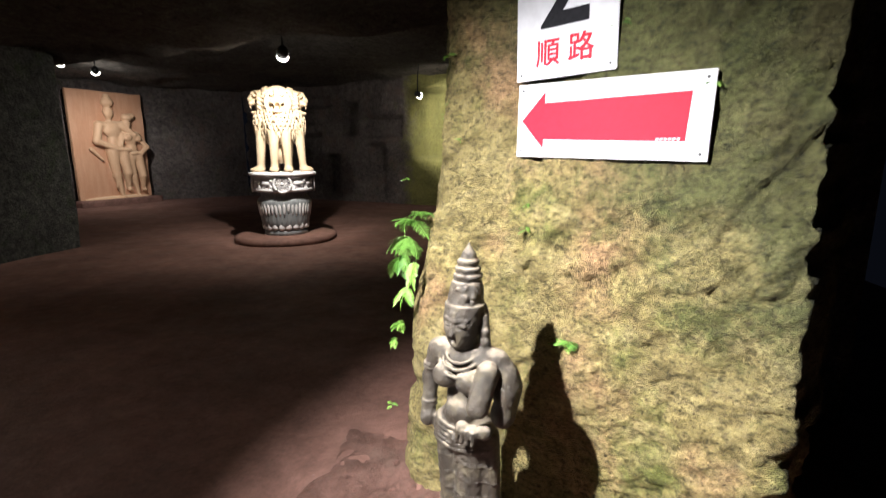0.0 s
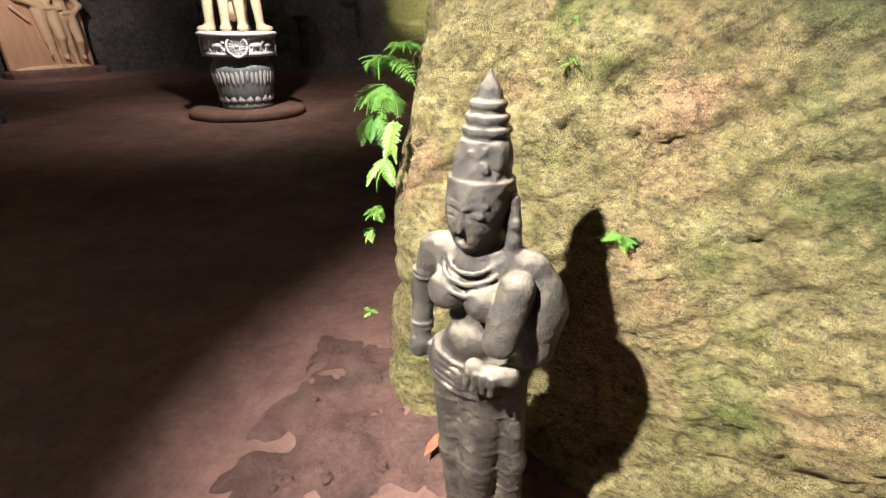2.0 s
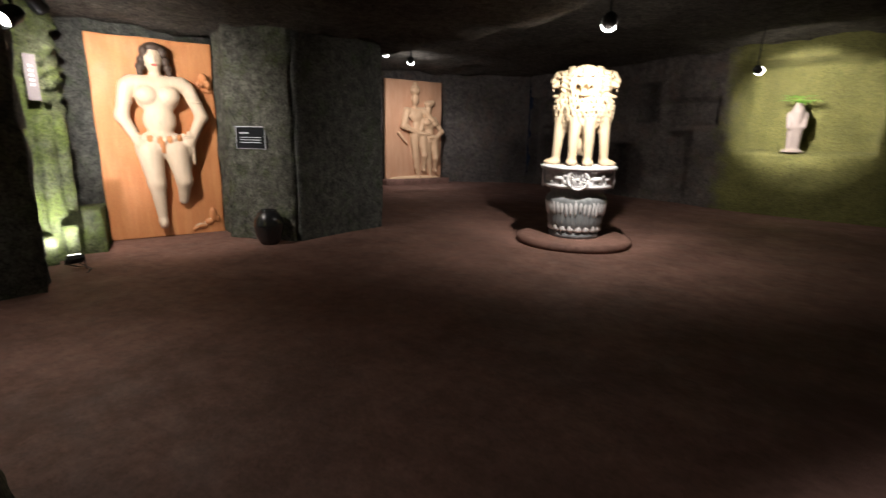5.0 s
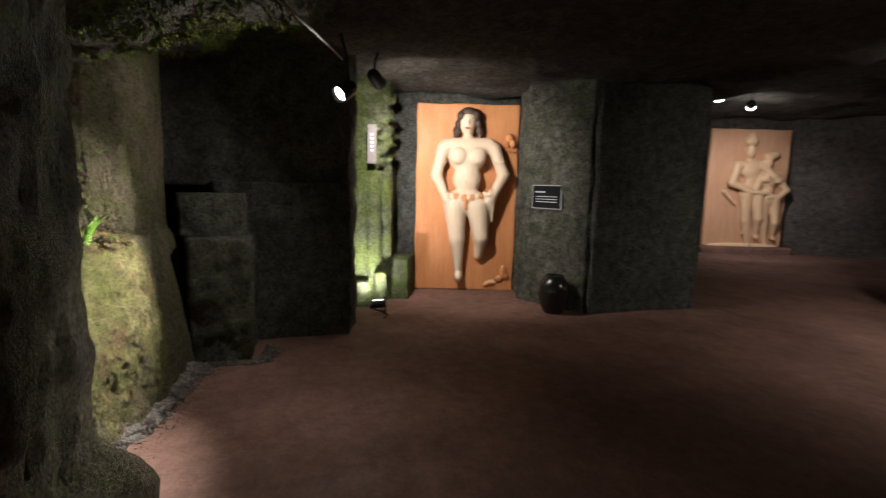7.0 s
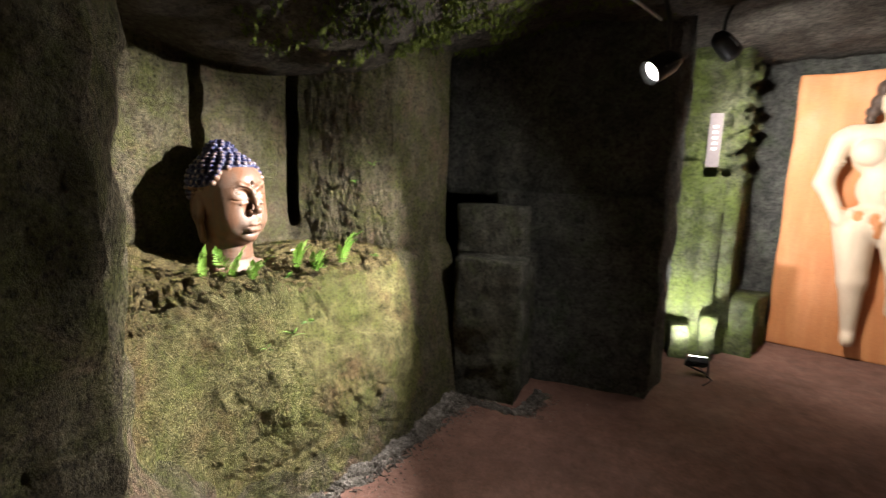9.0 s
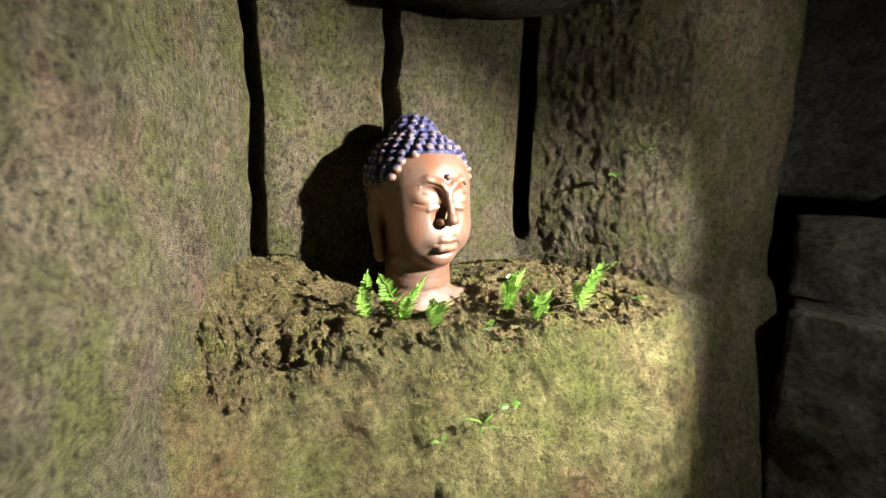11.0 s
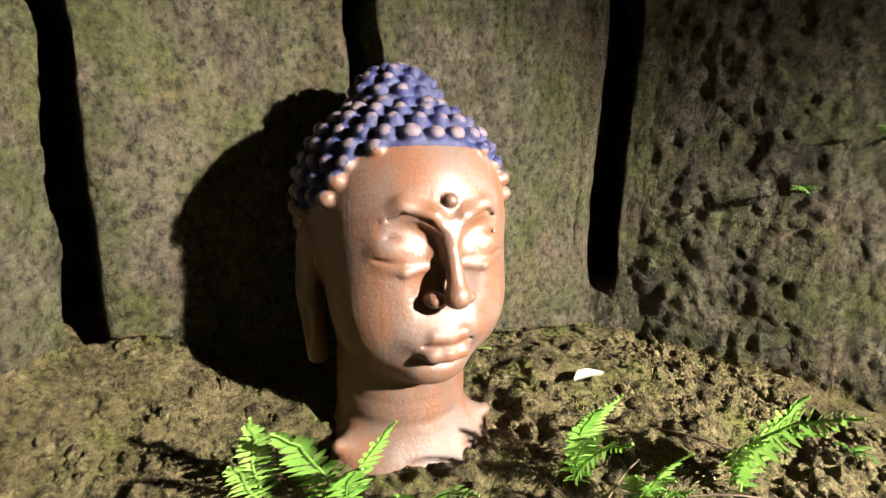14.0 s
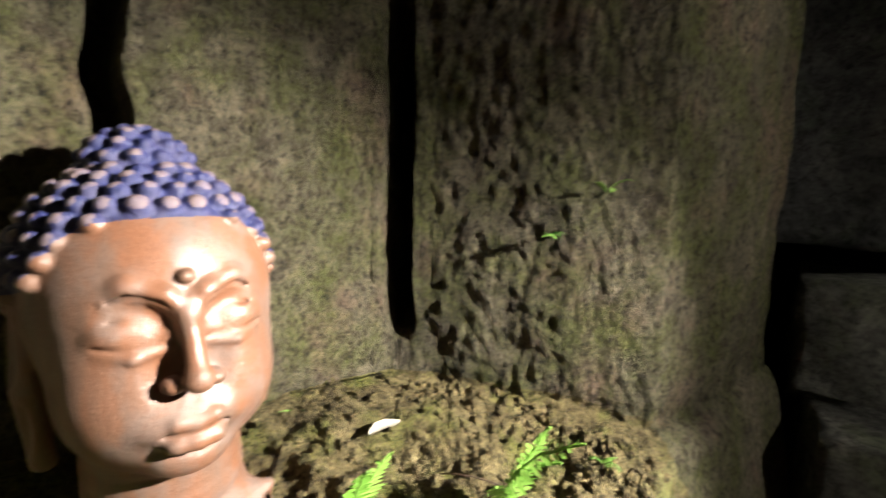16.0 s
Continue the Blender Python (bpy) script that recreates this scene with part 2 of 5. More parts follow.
PANEL_FIGURE = statue_material("cream_paint", (0.62, 0.47, 0.34), (0.66, 0.52, 0.39), (0.68, 0.56, 0.44), 0.55)
COUPLE_CLAY = statue_material("pink_terracotta", (0.50, 0.26, 0.15), (0.55, 0.31, 0.19), (0.62, 0.42, 0.26), 0.6, scale=0.5)
COUPLE_FIGURE = statue_material("sand_terracotta", (0.60, 0.37, 0.22), (0.64, 0.42, 0.26), (0.70, 0.52, 0.34), 0.6)
SIGN_WHITE = plain_material("sign_white", (0.40, 0.40, 0.43), 0.6, var=0.07, scale=14, bump=0.02, spec=0.25)
SIGN_RED = plain_material("sign_red", (0.56, 0.008, 0.022), 0.65, var=0.05, scale=60, bump=0.03, spec=0.15)
SIGN_BLACK = plain_material("sign_black", (0.010, 0.010, 0.012), 0.8, var=0.2, scale=80, bump=0.05, spec=0.08)
METAL_DARK = plain_material("lamp_black", (0.03, 0.03, 0.03), 0.5, 0.3)
METAL_GREY = plain_material("cable_grey", (0.35, 0.35, 0.35), 0.5)
GLOW = plain_material("lamp_glow", (1.0, 0.96, 0.88), 0.4, emit=26.0, bump=0)
JAR = plain_material("black_glaze", (0.012, 0.012, 0.013), 0.22, var=0.3, bump=0.08, coat=0.3)
PAPER = plain_material("pale_paper", (0.12, 0.10, 0.105), 0.8, var=0.06)
LEAF_RED = plain_material("orange_leaf", (0.50, 0.10, 0.05), 0.5, var=0.2)
LEAF_DRY = plain_material("dry_leaf", (0.50, 0.46, 0.38), 0.6, var=0.2)
TWIG = plain_material("dry_twig", (0.12, 0.08, 0.05), 0.8, var=0.3)


def fern_material(name, a, b):
    m, t, N, L, bsdf = nodes_of(name)
    co = N.new("ShaderNodeTexCoord").outputs["Object"]
    n = tex(N, L, co, "ShaderNodeTexNoise", 28, 4)
    info = N.new("ShaderNodeObjectInfo")
    f = N.new("ShaderNodeMath")
    f.operation = "ADD"
    h = N.new("ShaderNodeMath")
    h.operation = "MULTIPLY"
    h.inputs[1].default_value = 0.5
    L.new(info.outputs["Random"], h.inputs[0])
    L.new(n.outputs["Fac"], f.inputs[0])
    L.new(h.outputs[0], f.inputs[1])
    r = ramp(N, L, f.outputs[0], [(0.45, a), (1.0, b)])
    L.new(r.outputs[0], bsdf.inputs["Base Color"])
    bsdf.inputs["Roughness"].default_value = 0.38
    bsdf.inputs["Subsurface Weight"].default_value = 0.0
    tr = N.new("ShaderNodeBsdfTranslucent")
    L.new(r.outputs[0], tr.inputs[0])
    ms = N.new("ShaderNodeMixShader")
    ms.inputs[0].default_value = 0.3
    L.new(bsdf.outputs[0], ms.inputs[1])
    L.new(tr.outputs[0], ms.inputs[2])
    L.new(ms.outputs[0], N["Material Output"].inputs[0])
    return m


FERN = fern_material("fern_green", (0.07, 0.19, 0.03), (0.20, 0.38, 0.08))
FERN_LIGHT = fern_material("fern_pale_green", (0.13, 0.29, 0.04), (0.28, 0.48, 0.10))


# ---- mesh helpers ----
def mesh_object(name, verts, faces, mats, parent=None, label="", smooth=True, slots=None):
    me = bpy.data.meshes.new(name)
    me.from_pydata([tuple(map(float, v)) for v in verts], [], [tuple(map(int, f)) for f in faces])
    for m in (mats if isinstance(mats, (list, tuple)) else [mats]):
        me.materials.append(m)
    if slots is not None:
        me.polygons.foreach_set("material_index", np.asarray(slots, dtype=np.int32))
    me.polygons.foreach_set("use_smooth", np.full(len(me.polygons), smooth))
    me.update()
    ob = new(name, me)
    if parent:
        ob.parent = parent
    return tagged(ob, label)


def part(name, bm, material, parent, label="", smooth=False):
    me = bpy.data.meshes.new(name)
    bmesh.ops.recalc_face_normals(bm, faces=bm.faces)
    bm.to_mesh(me)
    bm.free()
    me.materials.append(material)
    me.polygons.foreach_set("use_smooth", np.full(len(me.polygons), smooth))
    ob = new(name, me)
    ob.parent = parent
    return tagged(ob, label)


def empty(name, m, label, category, group="", kind=""):
    ob = new(name)
    ob.matrix_world = m
    return tagged(ob, label, category, group, kind)


def box_bm(sx, sy, sz, at=(0, 0, 0), bevel=0.0, segments=2):
    bm = bmesh.new()
    bmesh.ops.create_cube(bm, size=1, matrix=Matrix.Translation(at) @ Matrix.Diagonal((sx, sy, sz, 1)))
    if bevel:
        bmesh.ops.bevel(bm, geom=bm.edges[:], offset=bevel, segments=segments, affect="EDGES")
    return bm


def revolve(profile, seg=40, flute=None):
    verts, faces = [], []
    n = len(profile)
    for i in range(seg):
        a = 2 * math.pi * i / seg
        for j, (r, z) in enumerate(profile):
            k = r * (flute(a, z) if flute else 1)
            verts.append((k * math.cos(a), k * math.sin(a), z))
    for i in range(seg):
        for j in range(n - 1):
            a, b = i * n + j, ((i + 1) % seg) * n + j
            faces.append((a, b, b + 1, a + 1))
    faces.append([i * n for i in range(seg)][::-1])
    faces.append([i * n + n - 1 for i in range(seg)])
    return verts, faces


def tube(points, radius, seg=8):
    pts = [Vector(p) for p in points]
    verts, faces = [], []
    for i, p in enumerate(pts):
        d = (pts[min(i + 1, len(pts) - 1)] - pts[max(i - 1, 0)]).normalized()
        s = d.orthogonal().normalized()
        u = d.cross(s)
        for k in range(seg):
            a = 2 * math.pi * k / seg
            verts.append(p + radius * (math.cos(a) * s + math.sin(a) * u))
    for i in range(len(pts) - 1):
        for k in range(seg):
            a, b = i * seg + k, i * seg + (k + 1) % seg
            faces.append((a, b, b + seg, a + seg))
    faces.append(list(range(seg))[::-1])
    faces.append([(len(pts) - 1) * seg + k for k in range(seg)])
    return verts, faces


def fbm(p, scale, octaves=5, seed=0.0, stretch=(1, 1, 1)):
    return noise.fractal(Vector((p[0] * scale * stretch[0] + seed, p[1] * scale * stretch[1] + seed * 1.7, p[2] * scale * stretch[2] - seed)), 0.9, 2.1, octaves)


def smooth(a, b, x):
    t = min(1.0, max(0.0, (x - a) / (b - a)))
    return t * t * (3 - 2 * t)


def resample(pts, step, closed):
    out = []
    ring = list(pts) + ([pts[0]] if closed else [])
    for a, b in zip(ring, ring[1:]):
        a, b = Vector(a), Vector(b)
        n = max(1, round((b - a).length / step))
        d = (b - a).normalized()
        for i in range(n):
            out.append((a.lerp(b, i / n), Vector((d.y, -d.x))))
    if not closed:
        out.append((Vector(ring[-1]), out[-1][1]))
    m = len(out)
    for _ in range(3):
        nn = []
        for i in range(m):
            p = out[(i - 1) % m][1] if closed or i else out[i][1]
            q = out[(i + 1) % m][1] if closed or i < m - 1 else out[i][1]
            nn.append((p + out[i][1] * 2 + q).normalized())
        out = [(out[i][0], nn[i]) for i in range(m)]
    return out


def rock(name, pts, z0, z1, material, label, step=0.06, amp=0.05, freq=2.0, seed=0.0, closed=True, shape=None, depth=0.5, stretch=(1, 1, 1), category="rock", kind="structure", octaves=5):
    """Rock that stands on a plan: counterclockwise when closed; an open line has the room on its right and its thickness behind."""
    ring = resample(pts, step, closed)
    m, n = len(ring), max(2, round((z1 - z0) / step)) + 1
    verts, faces = [], []
    for i, (p, nn) in enumerate(ring):
        for j in range(n):
            z = z0 + (z1 - z0) * j / (n - 1)
            d = amp * fbm((p.x, p.y, z), freq, octaves, seed, stretch)
            if shape:
                d += shape(p.x, p.y, z, i / m)
            verts.append((p.x + nn.x * d, p.y + nn.y * d, z))
    for i in range(m if closed else m - 1):
        for j in range(n - 1):
            a, b = i * n + j, ((i + 1) % m) * n + j
            faces.append((a, b, b + 1, a + 1))
    if closed:
        faces.append([i * n + n - 1 for i in range(m)])
        faces.append([i * n for i in range(m)][::-1])
    else:
        base = len(verts)
        for p, nn in ring:
            verts.append((p.x - nn.x * depth, p.y - nn.y * depth, z0))
            verts.append((p.x - nn.x * depth, p.y - nn.y * depth, z1))
        for i in range(m - 1):
            a, b = base + 2 * i, base + 2 * i + 2
            faces += [(b, a, a + 1, b + 1), (i * n + n - 1, (i + 1) * n + n - 1, b + 1, a + 1), ((i + 1) * n, i * n, a, b)]
        for i, e in ((0, base), (m - 1, base + 2 * (m - 1))):
            faces.append([i * n + j for j in range(n)] + [e + 1, e])
    return tagged(mesh_object(name, verts, faces, material), label, category, kind=kind)


# ---- implicit shapes: smooth unions meshed on a grid ----
def ball(c, r):
    return ("e", np.array(c, np.float32), np.array(r if hasattr(r, "__len__") else (r, r, r), np.float32))


def limb(a, b, ra, rb=None):
    return ("c", np.array(a, np.float32), np.array(b, np.float32), ra, ra if rb is None else rb)


def distance(P, s):
    if s[0] == "e":
        q = (P - s[1]) / s[2]
        k0 = np.sqrt((q * q).sum(-1)) + 1e-6
        q = q / s[2]
        k1 = np.sqrt((q * q).sum(-1)) + 1e-6
        return k0 * (k0 - 1) / k1
    ab = s[2] - s[1]
    pa = P - s[1]
    h = np.clip((pa @ ab) / (ab @ ab), 0, 1)
    d = pa - h[..., None] * ab
    return np.sqrt((d * d).sum(-1)) - (s[3] + (s[4] - s[3]) * h)


def smin(a, b, k):
    h = np.maximum(k - np.abs(a - b), 0) / k
    return np.minimum(a, b) - h * h * k / 4


def field(lo, hi, step):
    ax = [np.arange(l, h + step, step, dtype=np.float32) for l, h in zip(lo, hi)]
    return np.stack(np.meshgrid(*ax, indexing="ij"), -1)


def union(P, shapes, k, F=None):
    for s in shapes:
        d = distance(P, s)
        F = d if F is None else smin(F, d, k)
    return F


def carve(P, shapes, k, F):
    for s in shapes:
        F = -smin(-F, distance(P, s), k)
    return F


def reach(s, grow):
    if s[0] == "e":
        return s[1] - s[2] - grow, s[1] + s[2] + grow
    r = max(s[3], s[4]) + grow
    return np.minimum(s[1], s[2]) - r, np.maximum(s[1], s[2]) + r


def near_box(s, lo, step, k, shape):
    a, b = reach(s, k + 2.5 * step)
    return tuple(slice(max(0, int((a[c] - lo[c]) / step)), max(1, min(shape[c], int((b[c] - lo[c]) / step) + 2))) for c in range(3))


def add_local(P, lo, step, shapes, k, F):
    """Like union, but each small shape is worked out only near itself."""
    for s in shapes:
        box = near_box(s, lo, step, k, F.shape)
        F[box] = smin(F[box], distance(P[box], s), k)
    return F


def cut_local(P, lo, step, shapes, k, F):
    for s in shapes:
        box = near_box(s, lo, step, k, F.shape)
        F[box] = -smin(-F[box], distance(P[box], s), k)
    return F


def mirrored(shapes):
    flip = np.array((-1, 1, 1), np.float32)
    out = []
    for s in shapes:
        out.append(s)
        out.append(("e", s[1] * flip, s[2]) if s[0] == "e" else ("c", s[1] * flip, s[2] * flip, s[3], s[4]))
    return out


def surface(F, lo, step):
    """Surface nets: one vertex in each cell that the surface crosses, one quad over each crossed edge."""
    X, Y, Z = (s - 1 for s in F.shape)
    neg = F < 0
    total = np.zeros((X, Y, Z, 3), np.float32)
    count = np.zeros((X, Y, Z), np.float32)
    for axis in range(3):
        for u in (0, 1):
            for v in (0, 1):
                o = [0, 0, 0]
                o[(axis + 1) % 3], o[(axis + 2) % 3] = u, v
                e = list(o)
                e[axis] = 1
                a = F[o[0]:o[0] + X, o[1]:o[1] + Y, o[2]:o[2] + Z]
                b = F[e[0]:e[0] + X, e[1]:e[1] + Y, e[2]:e[2] + Z]
                hit = (a < 0) != (b < 0)
                t = np.where(hit, a / np.where(hit, a - b, 1), 0)
                for c in range(3):
                    total[..., c] += hit * (o[c] + (t if c == axis else 0))
                count += hit
    on = count > 0
    index = np.full((X, Y, Z), -1, np.int64)
    index[on] = np.arange(on.sum())
    cell = np.argwhere(on)
    verts = (cell + total[on] / count[on][:, None]) * step + np.array(lo)
    faces = []
    for axis in range(3):
        o, e = [slice(1, -1)] * 3, [slice(1, -1)] * 3
        o[axis], e[axis] = slice(0, -1), slice(1, None)
        a, b = neg[tuple(o)], neg[tuple(e)]
        for flip in (False, True):
            where = np.argwhere((a & ~b) if not flip else (~a & b))
            if not len(where):
                continue
            base = where.copy()
            for c in range(3):
                if c != axis:
                    base[:, c] += 1
            u, v = (axis + 1) % 3, (axis + 2) % 3
            quad = []
            for du, dv in ((1, 1), (0, 1), (0, 0), (1, 0)):
                q = base.copy()
                q[:, u] -= du
                q[:, v] -= dv
                quad.append(index[q[:, 0], q[:, 1], q[:, 2]])
            quad = np.stack(quad, 1)
            faces.append(quad if not flip else quad[:, ::-1])
    return verts, np.concatenate(faces)


# ---- the cave ----
def ceiling_height(x, y):
    h = 2.68 + 0.55 * smooth(7.4, 8.8, y + 0.25 * (x + 5.5))
    h -= 0.62 * math.exp(-(((x + 5.5) / 1.7) ** 2 + ((y - 1.15) / 1.05) ** 2))
    h -= 0.10 * math.exp(-(((x + 6.2) / 0.5) ** 2 + ((y - 3.0) / 0.5) ** 2))
    return h


def build_sheet(name, x0, x1, y0, y1, step, height, material, label, flip=False, edge=None):
    xs = np.arange(x0, x1 + step / 2, step)
    ys = np.arange(y0, y1 + step / 2, step)
    verts = [(x, y, height(x, y)) for x in xs for y in ys]
    n = len(ys)
    faces = []
    for i in range(len(xs) - 1):
        for j in range(n - 1):
            a = i * n + j
            f = (a, a + n, a + n + 1, a + 1)
            faces.append(f[::-1] if flip else f)
    return tagged(mesh_object(name, verts, faces, material), label, name, kind="structure")


def floor_height(x, y):
    h = 0.012 * fbm((x, y, 0), 0.9, 3, 5.0)
    # damp trodden dirt that rises at the foot of the sign rock
    d = ((x + 1.05) / 0.75) ** 2 + ((y - 2.75) / 0.45) ** 2
    return h + 0.05 * math.exp(-d) * (1 + 1.2 * fbm((x, y, 0), 5, 4, 2.0))


build_sheet("floor", -13.5, 3.0, -2.0, 17.5, 0.1, floor_height, EARTH, "reddish brown trodden earth floor of the cave")
build_sheet("ceiling", -13.5, 3.0, -2.0, 17.5, 0.075,
            lambda x, y: ceiling_height(x, y) + 0.09 * fbm((x, y, 0.3), 1.3, 6, 3.0) + 0.02 * fbm((x, y, 2.0), 9, 3, 1.0), ROCK_CEILING,
            "rough hewn dark tuff ceiling with moss patches", flip=True)
build_sheet("roof", -13.6, 3.1, -2.1, 17.6, 4.175, lambda x, y: 3.75, ROCK_DARK, "solid rock above the cave")


# the rock that carries the signs: flat slanting face, worn left edge
def sign_rock_shape(x, y, z, u):
    along = (x + 0.624) * 0.796 - (y - 2.5) * 0.605
    d = 0.035 * fbm((x, y, z), 1.6, 4, 9.0)
    # chisel ledges that climb to the right
    s, t = along * 0.80 + z * 0.60, z * 0.80 - along * 0.60
    f = fbm((s * 1.5, 0.3, t * 5.0), 1.0, 5, 3.0)
    d += 0.009 * smooth(-0.03, 0.03, f) - 0.008 + 0.010 * f
    f = fbm((s * 5, 1.3, t * 13.0), 1.0, 4, 8.0)
    d += 0.0075 * smooth(-0.05, 0.03, f)
    d += 0.0045 * smooth(-0.06, 0.03, fbm((s * 11, 2.3, t * 26.0), 1.0, 3, 5.0))
    d += 0.010 * fbm((x, y, z), 13, 5, 6.0) - 0.010 * smooth(0.32, 0.5, fbm((x, y, z), 9, 3, 12.0))
    if z > 1.25 and -0.40 < along < 0.42:
        d = min(d, 0.008)
    left = smooth(-0.30, -0.46, along)
    d += left * (0.12 * smooth(1.15, 0.35, z) + 0.04 * smooth(1.6, 1.0, z))
    d += 0.05 * smooth(0.30, 0.0, z)
    return d


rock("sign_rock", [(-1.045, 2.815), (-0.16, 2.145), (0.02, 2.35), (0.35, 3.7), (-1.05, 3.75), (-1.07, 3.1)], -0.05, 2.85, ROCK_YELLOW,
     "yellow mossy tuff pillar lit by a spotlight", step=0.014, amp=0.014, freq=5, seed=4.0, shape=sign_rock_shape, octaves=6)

# mossy wall with the recess in which the head stands: wall line, shelf lip and foot, each as x, y
NICHE = [
    ((-4.36, 1.30), (-4.36, 1.36), (-4.28, 1.66)),
    ((-4.45, 1.20), (-4.46, 1.26), (-4.48, 1.49)),
    ((-4.52, 1.13), (-4.54, 1.22), (-4.58, 1.46)),
    ((-4.62, 0.94), (-4.66, 1.18), (-4.75, 1.46)),
    ((-4.76, 0.78), (-4.84, 1.22), (-4.92, 1.50)),
    ((-4.90, 0.77), (-4.98, 1.26), (-5.08, 1.56)),
    ((-5.18, 0.80), (-5.22, 1.34), (-5.32, 1.64)),
    ((-5.45, 0.84), (-5.45, 1.43), (-5.50, 1.70)),
    ((-5.76, 0.92), (-5.66, 1.51), (-5.72, 1.745)),
    ((-5.84, 1.05), (-5.80, 1.55), (-5.84, 1.765)),
    ((-5.95, 1.36), (-5.92, 1.58), (-5.98, 1.785)),
    ((-6.06, 1.52), (-6.06, 1.60), (-6.12, 1.80)),
    ((-6.30, 1.60), (-6.30, 1.64), (-6.34, 1.82)),
    ((-6.70, 1.64), (-6.70, 1.68), (-6.70, 1.86)),
]
SLOTS = [(0.312, 0.012), (0.484, 0.0075), (0.650, 0.017)]


def build_niche_wall():
    def along(col, u):
        pts = [Vector(r[col]) for r in NICHE]
        f = u * (len(pts) - 1)
        i = min(int(f), len(pts) - 2)
        return pts[i].lerp(pts[i + 1], f - i)

    nu, up, out, down = 520, 190, 80, 120
    grid = []
    for i in range(nu + 1):
        u = i / nu
        W, S, F = along(0, u), along(1, u), along(2, u)
        foot = 1.07 + 0.15 * smooth(0.50, 0.34, u) * smooth(0.08, 0.18, u) + 0.05 * smooth(0.50, 0.58, u) * smooth(0.86, 0.76, u)
        row = []
        for j in range(up + 1):
            z = 2.5 - (2.5 - foot) * j / up
            row.append(Vector((W.x, W.y, z)))
        for j in range(1, out + 1):
            t = j / out
            p = W.lerp(S, t)
            row.append(Vector((p.x, p.y, 1.07 - 0.05 * t * t + (foot - 1.07) * (1 - t) ** 1.6)))
        for j in range(1, down + 1):
            t = j / down
            z = 1.02 * (1 - t)
            p = S.lerp(F, t ** 0.9)
            ledge = (0.075 + 0.02 * fbm((p.x, p.y, 0), 3, 3, 2.0)) * smooth(0.74, 0.69, z + 0.03 * fbm((p.x, p.y, 0), 3, 3, 6.0)) * smooth(0.15, 0.6, z) * smooth(0.85, 0.6, u)
            row.append(Vector((p.x + 0.2 * ledge, p.y + ledge, z - 0.04 * t)))
        grid.append(row)
    n = len(grid[0])
    verts = []
    for i in range(nu + 1):
        for j in range(n):
            a = grid[max(i - 1, 0)][j] - grid[min(i + 1, nu)][j]
            b = grid[i][max(j - 1, 0)] - grid[i][min(j + 1, n - 1)]
            nn = a.cross(b).normalized()
            if nn.y < 0 and abs(nn.z) < 0.7 or nn.z < -0.7:
                nn = -nn
            p = grid[i][j]
            u = i / nu
            soil = smooth(1.16, 1.04, p.z) * smooth(0.95, 0.75, u)
            slab = smooth(0.67, 0.70, u) * smooth(0.90, 0.84, u)
            d = 0.014 * (1 - 0.6 * slab) * fbm(p, 3.0, 6, 11.0, (1, 1, 0.7)) + soil * (0.019 * fbm(p, 9, 6, 7.0) + (0.004 + 0.015 * smooth(0.97, 1.04, p.z)) * fbm(p, 30, 4, 1.0))
            d += 0.05 * soil * smooth(0.96, 1.02, p.z) * fbm(p, 5, 3, 8.0)
            if j <= up:
                d += 0.007 * fbm(p, 22, 5, 2.0, (1, 1, 0.5)) * (1 - 0.6 * slab) + (0.0014 + 0.0036 * slab) * fbm(p, 48, 4, 4.0, (1, 1, 0.6)) + 0.004 * slab * fbm(p, 14, 4, 9.0, (1, 1, 0.6))
                sill = smooth(1.19, 1.28, p.z + 0.05 * fbm(p, 8, 2, 3.0))
                top = smooth(2.16, 2.02, p.z)
                wob = 0.004 * fbm((0, 0, p.z), 7, 3, u * 3)
                for c, w in SLOTS:
                    edge = abs(u - c + wob) / w
                    if edge < 1.2:
                        d -= 0.24 * smooth(1.15, 0.75, edge) * sill * top
                # slabs stand a little in front of one another
                d += 0.03 * smooth(0.478, 0.492, u) * smooth(0.64, 0.62, u) + 0.02 * smooth(0.318, 0.33, u) * smooth(0.48, 0.47, u)
            verts.append(p + nn * d)
    faces, slots = [], []
    for i in range(nu):
        for j in range(n - 1):
            a = i * n + j
            faces.append((a, a + 1, a + n + 1, a + n))
            z = verts[a].z
            bank = 2 if j > up + out - 6 + 9 * fbm(verts[a], 6, 3) else 1
            slots.append(bank if j > up - 3 and z > 0.22 + 0.25 * fbm(verts[a], 4, 2) and i / nu < 0.84 + 0.05 * fbm(verts[a], 5, 2) else 0)
    base = len(verts)
    for i in range(nu + 1):
        for z in (2.5, -0.04):
            q = grid[i][0]
            verts.append(Vector((q.x - (0.3 if i == nu else 0), min(q.y, 0.7) - 0.45, z)))
    for i in range(nu):
        a = base + 2 * i
        faces += [(a + 1, a, a + 2, a + 3), (i * n, (i + 1) * n, a + 2, a)]
        slots += [0, 0]
    ob = mesh_object("wall_niche", verts, faces, [ROCK_NICHE, SOIL, BANK], slots=slots)
    return tagged(ob, "mossy tuff wall with a lit recess and soil shelf", "wall", kind="structure")


niche_wall = build_niche_wall()


def flare(x, y, z, u):
    return 0.20 * smooth(0.72, 0.35, z + 0.1 * fbm((x, y, z), 3, 2)) + 0.02 * fbm((x, y, z), 12, 4, 5.0, (1, 1, 0.5))


